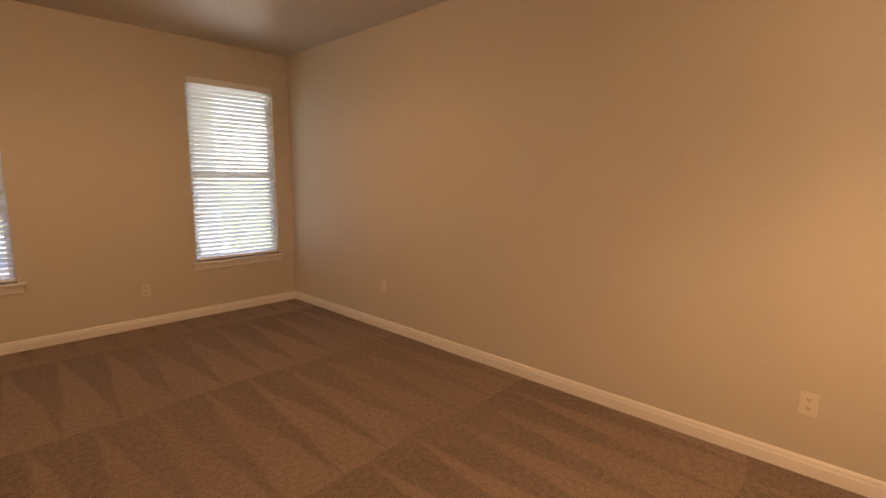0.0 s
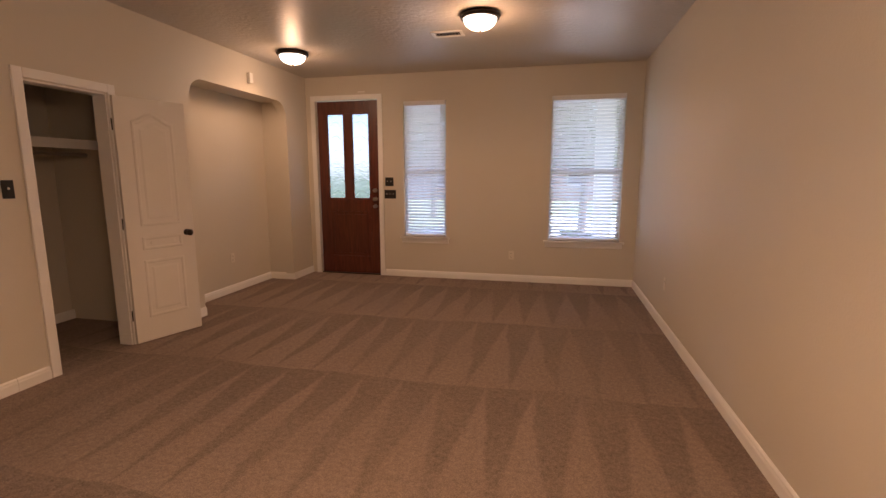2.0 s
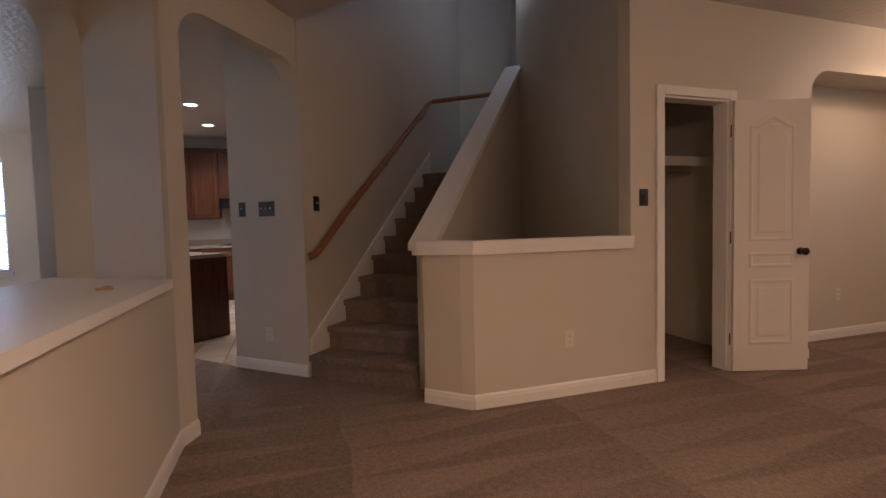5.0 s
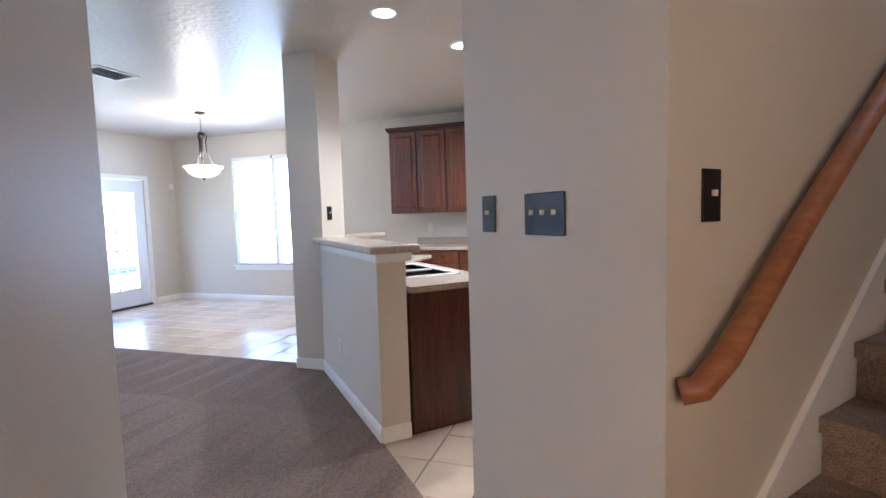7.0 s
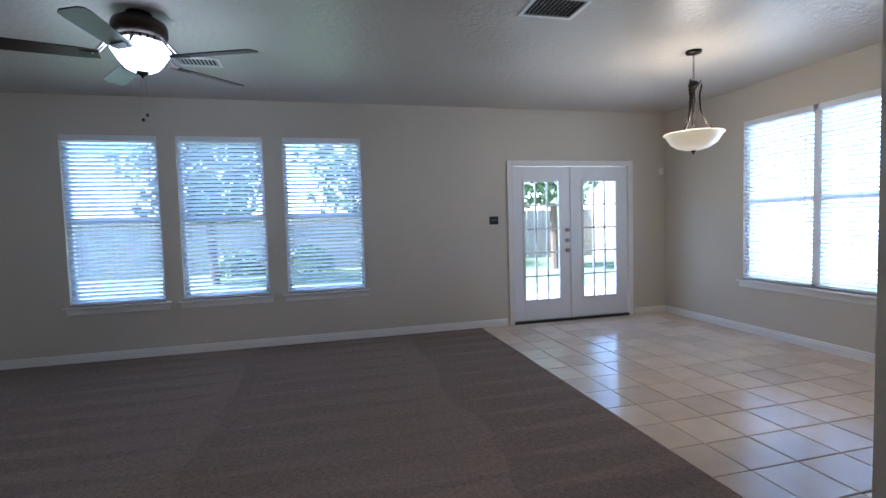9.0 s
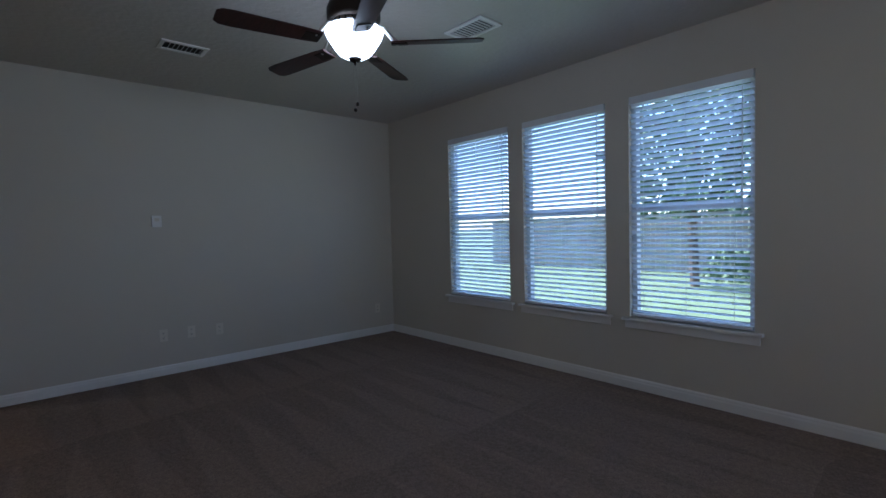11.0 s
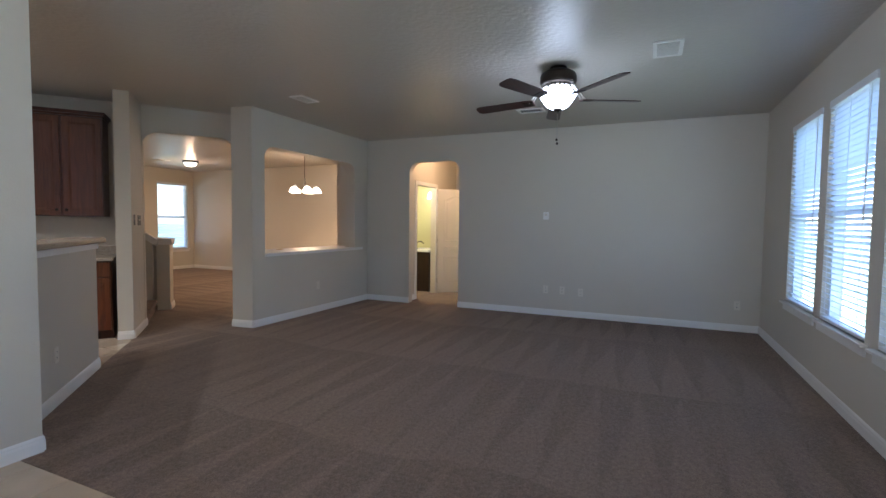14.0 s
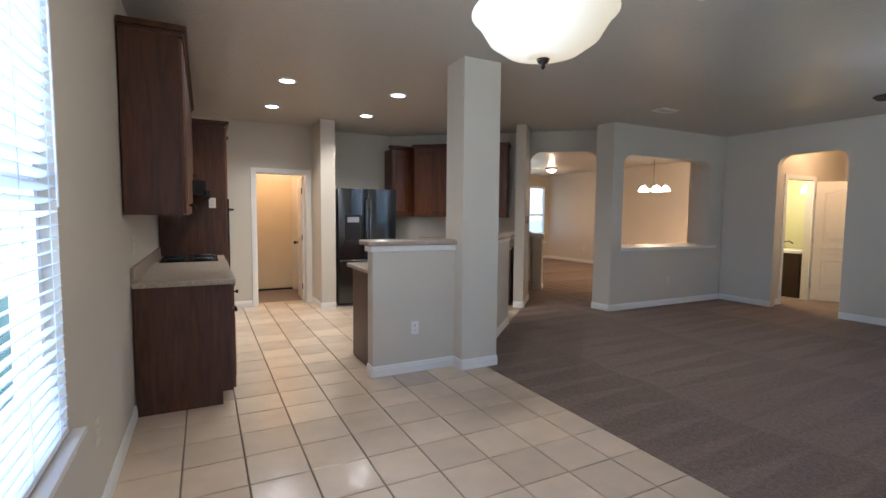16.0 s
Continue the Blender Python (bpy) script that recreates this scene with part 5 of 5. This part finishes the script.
def fence(p0, p1, h=1.85):
    t = thing("garden_fence", "weathered board fence round the back garden", "fence", (0, 0, 0), 0)
    a, b = Vector((*p0, 0)), Vector((*p1, 0))
    L = (b - a).length
    t.matrix_world = pose(a.x, a.y, -0.15, 0, 0, math.degrees(math.atan2(b.y - a.y, b.x - a.x)))
    first = None
    for i in range(int(L / 0.15)):
        if first is None:
            first = part("board", boxes((0, 0.14, 0, 0.02, 0, h), bevel=0.003), FENCE, t)
            continue
        o = bpy.data.objects.new("board", first.data)
        scene.collection.objects.link(o)
        o.parent = t
        o.location = (i * 0.15, 0.004 * (i % 3), 0.015 * math.sin(i * 1.9))
    part("rail", boxes((0, L, 0.024, 0.06, 0.4, 0.49), (0, L, 0.024, 0.06, 1.4, 1.49)), FENCE, t)


fence((-20, -24.5), (6, -24.5))
fence((-16.5, -24.5), (-16.5, -2))


def tree(x, y, h, crown, seed, label):
    rnd = random.Random(seed)
    t = thing("tree", label, "tree", (x, y, -0.15), 0, "garden trees")
    bm = tube(bmesh.new(), [(0, 0, 0), (0.05, 0.02, h * 0.3), (-0.04, 0.05, h * 0.6), (0.02, 0, h * 0.85)], 0.11, 8)
    for k in range(6):
        a = rnd.uniform(0, 6.28)
        z = h * rnd.uniform(0.35, 0.7)
        tube(bm, [(0, 0, z), (crown * 0.35 * math.cos(a), crown * 0.35 * math.sin(a), z + 0.5), (crown * 0.75 * math.cos(a), crown * 0.75 * math.sin(a), z + 0.9)], 0.035, 6)
    part("trunk", bm, BARK, t)
    bm = bmesh.new()
    for k in range(1500):
        a, b = rnd.uniform(0, 6.28), rnd.uniform(-1, 1)
        r = crown * (0.45 + 0.6 * rnd.random()) * (1 - 0.3 * abs(b)) * (0.8 + 0.3 * math.sin(3 * a + seed))
        c = Vector((r * math.cos(a), r * math.sin(a), h * 0.68 + b * crown * 0.85))
        d = Vector((rnd.uniform(-1, 1), rnd.uniform(-1, 1), rnd.uniform(-1, 1))).normalized()
        e = d.cross(Vector((rnd.uniform(-1, 1), rnd.uniform(-1, 1), 0.3))).normalized()
        s = rnd.uniform(0.07, 0.16)
        vs = [bm.verts.new(c + v) for v in (d * s * 1.6, e * s * 0.7, -d * s * 1.4, -e * s * 0.7)]
        bm.faces.new(vs)
    part("crown", bm, LEAF, t, "loose green leaves")


tree(-3.2, -21.5, 5.0, 2.0, 1, "leafy garden tree beside the fence")
tree(-7.6, -23.0, 5.6, 2.2, 2, "leafy garden tree beside the fence")
tree(-12.8, -20.5, 5.2, 1.9, 3, "leafy garden tree beside the fence")
tree(-15.0, -6.2, 5.0, 1.8, 4, "leafy garden tree beside the side fence")
tree(-0.2, 6.5, 5.0, 1.9, 5, "leafy street tree in front of the house")
tree(-5.2, 10.5, 5.5, 2.2, 6, "leafy street tree in front of the house")


def bush(x, y, r, seed):
    rnd = random.Random(seed)
    t = thing("bush", "low rounded green garden shrub", "bush", (x, y, -0.15), 0, "garden shrubs")
    bm = bmesh.new()
    for k in range(500):
        a, b = rnd.uniform(0, 6.28), rnd.uniform(0, 1)
        q = r * (0.6 + 0.45 * rnd.random())
        c = Vector((q * math.cos(a) * math.sqrt(1 - b * b * 0.7), q * math.sin(a) * math.sqrt(1 - b * b * 0.7), b * r * 1.1))
        d = Vector((rnd.uniform(-1, 1), rnd.uniform(-1, 1), rnd.uniform(-0.5, 1))).normalized()
        e = d.cross(Vector((rnd.uniform(-1, 1), rnd.uniform(-1, 1), 0.2))).normalized()
        s = rnd.uniform(0.04, 0.09)
        bm.faces.new([bm.verts.new(c + v) for v in (d * s * 1.5, e * s * 0.7, -d * s, -e * s * 0.7)])
    part("foliage", bm, LEAF, t)


for i, (x, y, r) in enumerate(((-3.5, -23.4, 0.7), (-5.6, -23.5, 0.8), (-9.4, -23.4, 0.7), (-0.5, 2.4, 0.5), (-1.6, 2.6, 0.45), (-11.0, -23.6, 0.75))):
    bush(x, y, r, 20 + i)
hs = thing("house", "brick neighbouring house across the street", "house", (-3.5, 24, -0.15), 0)
part("wall", boxes((-7, 7, 0, 8, 0, 3.0)), BRICKC, hs)
bm = bmesh.new()
vs = [bm.verts.new(v) for v in ((-7.4, -0.4, 3.0), (7.4, -0.4, 3.0), (7.4, 8.4, 3.0), (-7.4, 8.4, 3.0), (-4, 4, 5.6), (4, 4, 5.6))]
for f in ((0, 1, 5, 4), (1, 2, 5), (2, 3, 4, 5), (3, 0, 4), (3, 2, 1, 0)):
    bm.faces.new([vs[i] for i in f])
part("roof", bm, surface("shingle_roof", (0.12, 0.11, 0.10), 0.9, 0, 0.3, 10, 0.3, 40), hs)
for x in (-4.5, 0.5, 4.0):
    w = part("window", boxes((x - 0.6, x + 0.6, -0.04, 0.02, 0.9, 2.2)), VINYL, hs)
    part("pane", boxes((x - 0.53, x + 0.53, -0.05, -0.04, 0.97, 2.13)), BLACKGLOSS, w)

# ---- floor tiles, each a piece on the grout bed ----
PITCH, GAP = 0.310, 0.008
zones = [[(-10.71, -13.25), (-7.995, -13.25), (-7.995, -8.66), (-10.71, -8.66)], [(-10.71, -8.66), (-7.995, -8.66), (-6.06, -6.76), (-5.75, -6.2), (-7.2, -4.70), (-10.71, -4.70)]]


def clip(poly, zone):
    """The part of a polygon inside a convex zone (counter-clockwise)."""
    for (ax, ay), (bx, by) in zip(zone, zone[1:] + zone[:1]):
        out = []
        for i, p in enumerate(poly):
            q = poly[(i + 1) % len(poly)]
            fp = (bx - ax) * (p[1] - ay) - (by - ay) * (p[0] - ax)
            fq = (bx - ax) * (q[1] - ay) - (by - ay) * (q[0] - ax)
            if fp >= 0:
                out.append(p)
            if fp * fq < 0:
                t = fp / (fp - fq)
                out.append((p[0] + t * (q[0] - p[0]), p[1] + t * (q[1] - p[1])))
        poly = out
        if len(poly) < 3:
            return []
    return poly


def size_of(poly):
    return abs(sum(p[0] * q[1] - q[0] * p[1] for p, q in zip(poly, poly[1:] + poly[:1]))) / 2


tiles = thing("floor_tiles", "square beige glazed floor tiles with dark grout", "floor", (0, 0, 0), 0, "", "structure")
S = PITCH - GAP
bm = bmesh.new()
prism(bm, [(-S / 2, -S / 2), (S / 2, -S / 2), (S / 2, S / 2), (-S / 2, S / 2)], -0.006, 0.0035)
bmesh.ops.bevel(bm, geom=[e for e in bm.edges if all(v.co.z > 0 for v in e.verts)], offset=0.003, segments=1, affect="EDGES")
whole = None
for i in range(-10, 20):
    for j in range(-1, 40):
        cx, cy = -9.785 - PITCH * (i - 6 + 0.5), -9.616 + PITCH * (j - 13 + 0.5)
        sq = [(cx - S / 2, cy - S / 2), (cx + S / 2, cy - S / 2), (cx + S / 2, cy + S / 2), (cx - S / 2, cy + S / 2)]
        got = [clip(sq, z) for z in zones]
        area = sum(size_of(g) for g in got if g)
        if area < 0.002:
            continue
        if area > S * S * 0.995:
            if whole is None:
                whole = part("tile", bm, TILE, tiles)
                o = whole
            else:
                o = bpy.data.objects.new("tile", whole.data)
                scene.collection.objects.link(o)
                o.parent = tiles
            o.matrix_local = pose(cx, cy, 0.0004 * math.sin(i * 3.1 + j * 1.7), 0, 0, 90 * ((i * 7 + j * 3) % 4))
        else:
            for g in got:
                if g and size_of(g) > 0.002:
                    part("tile", prism(bmesh.new(), g, -0.006, 0.0035), TILE, tiles)
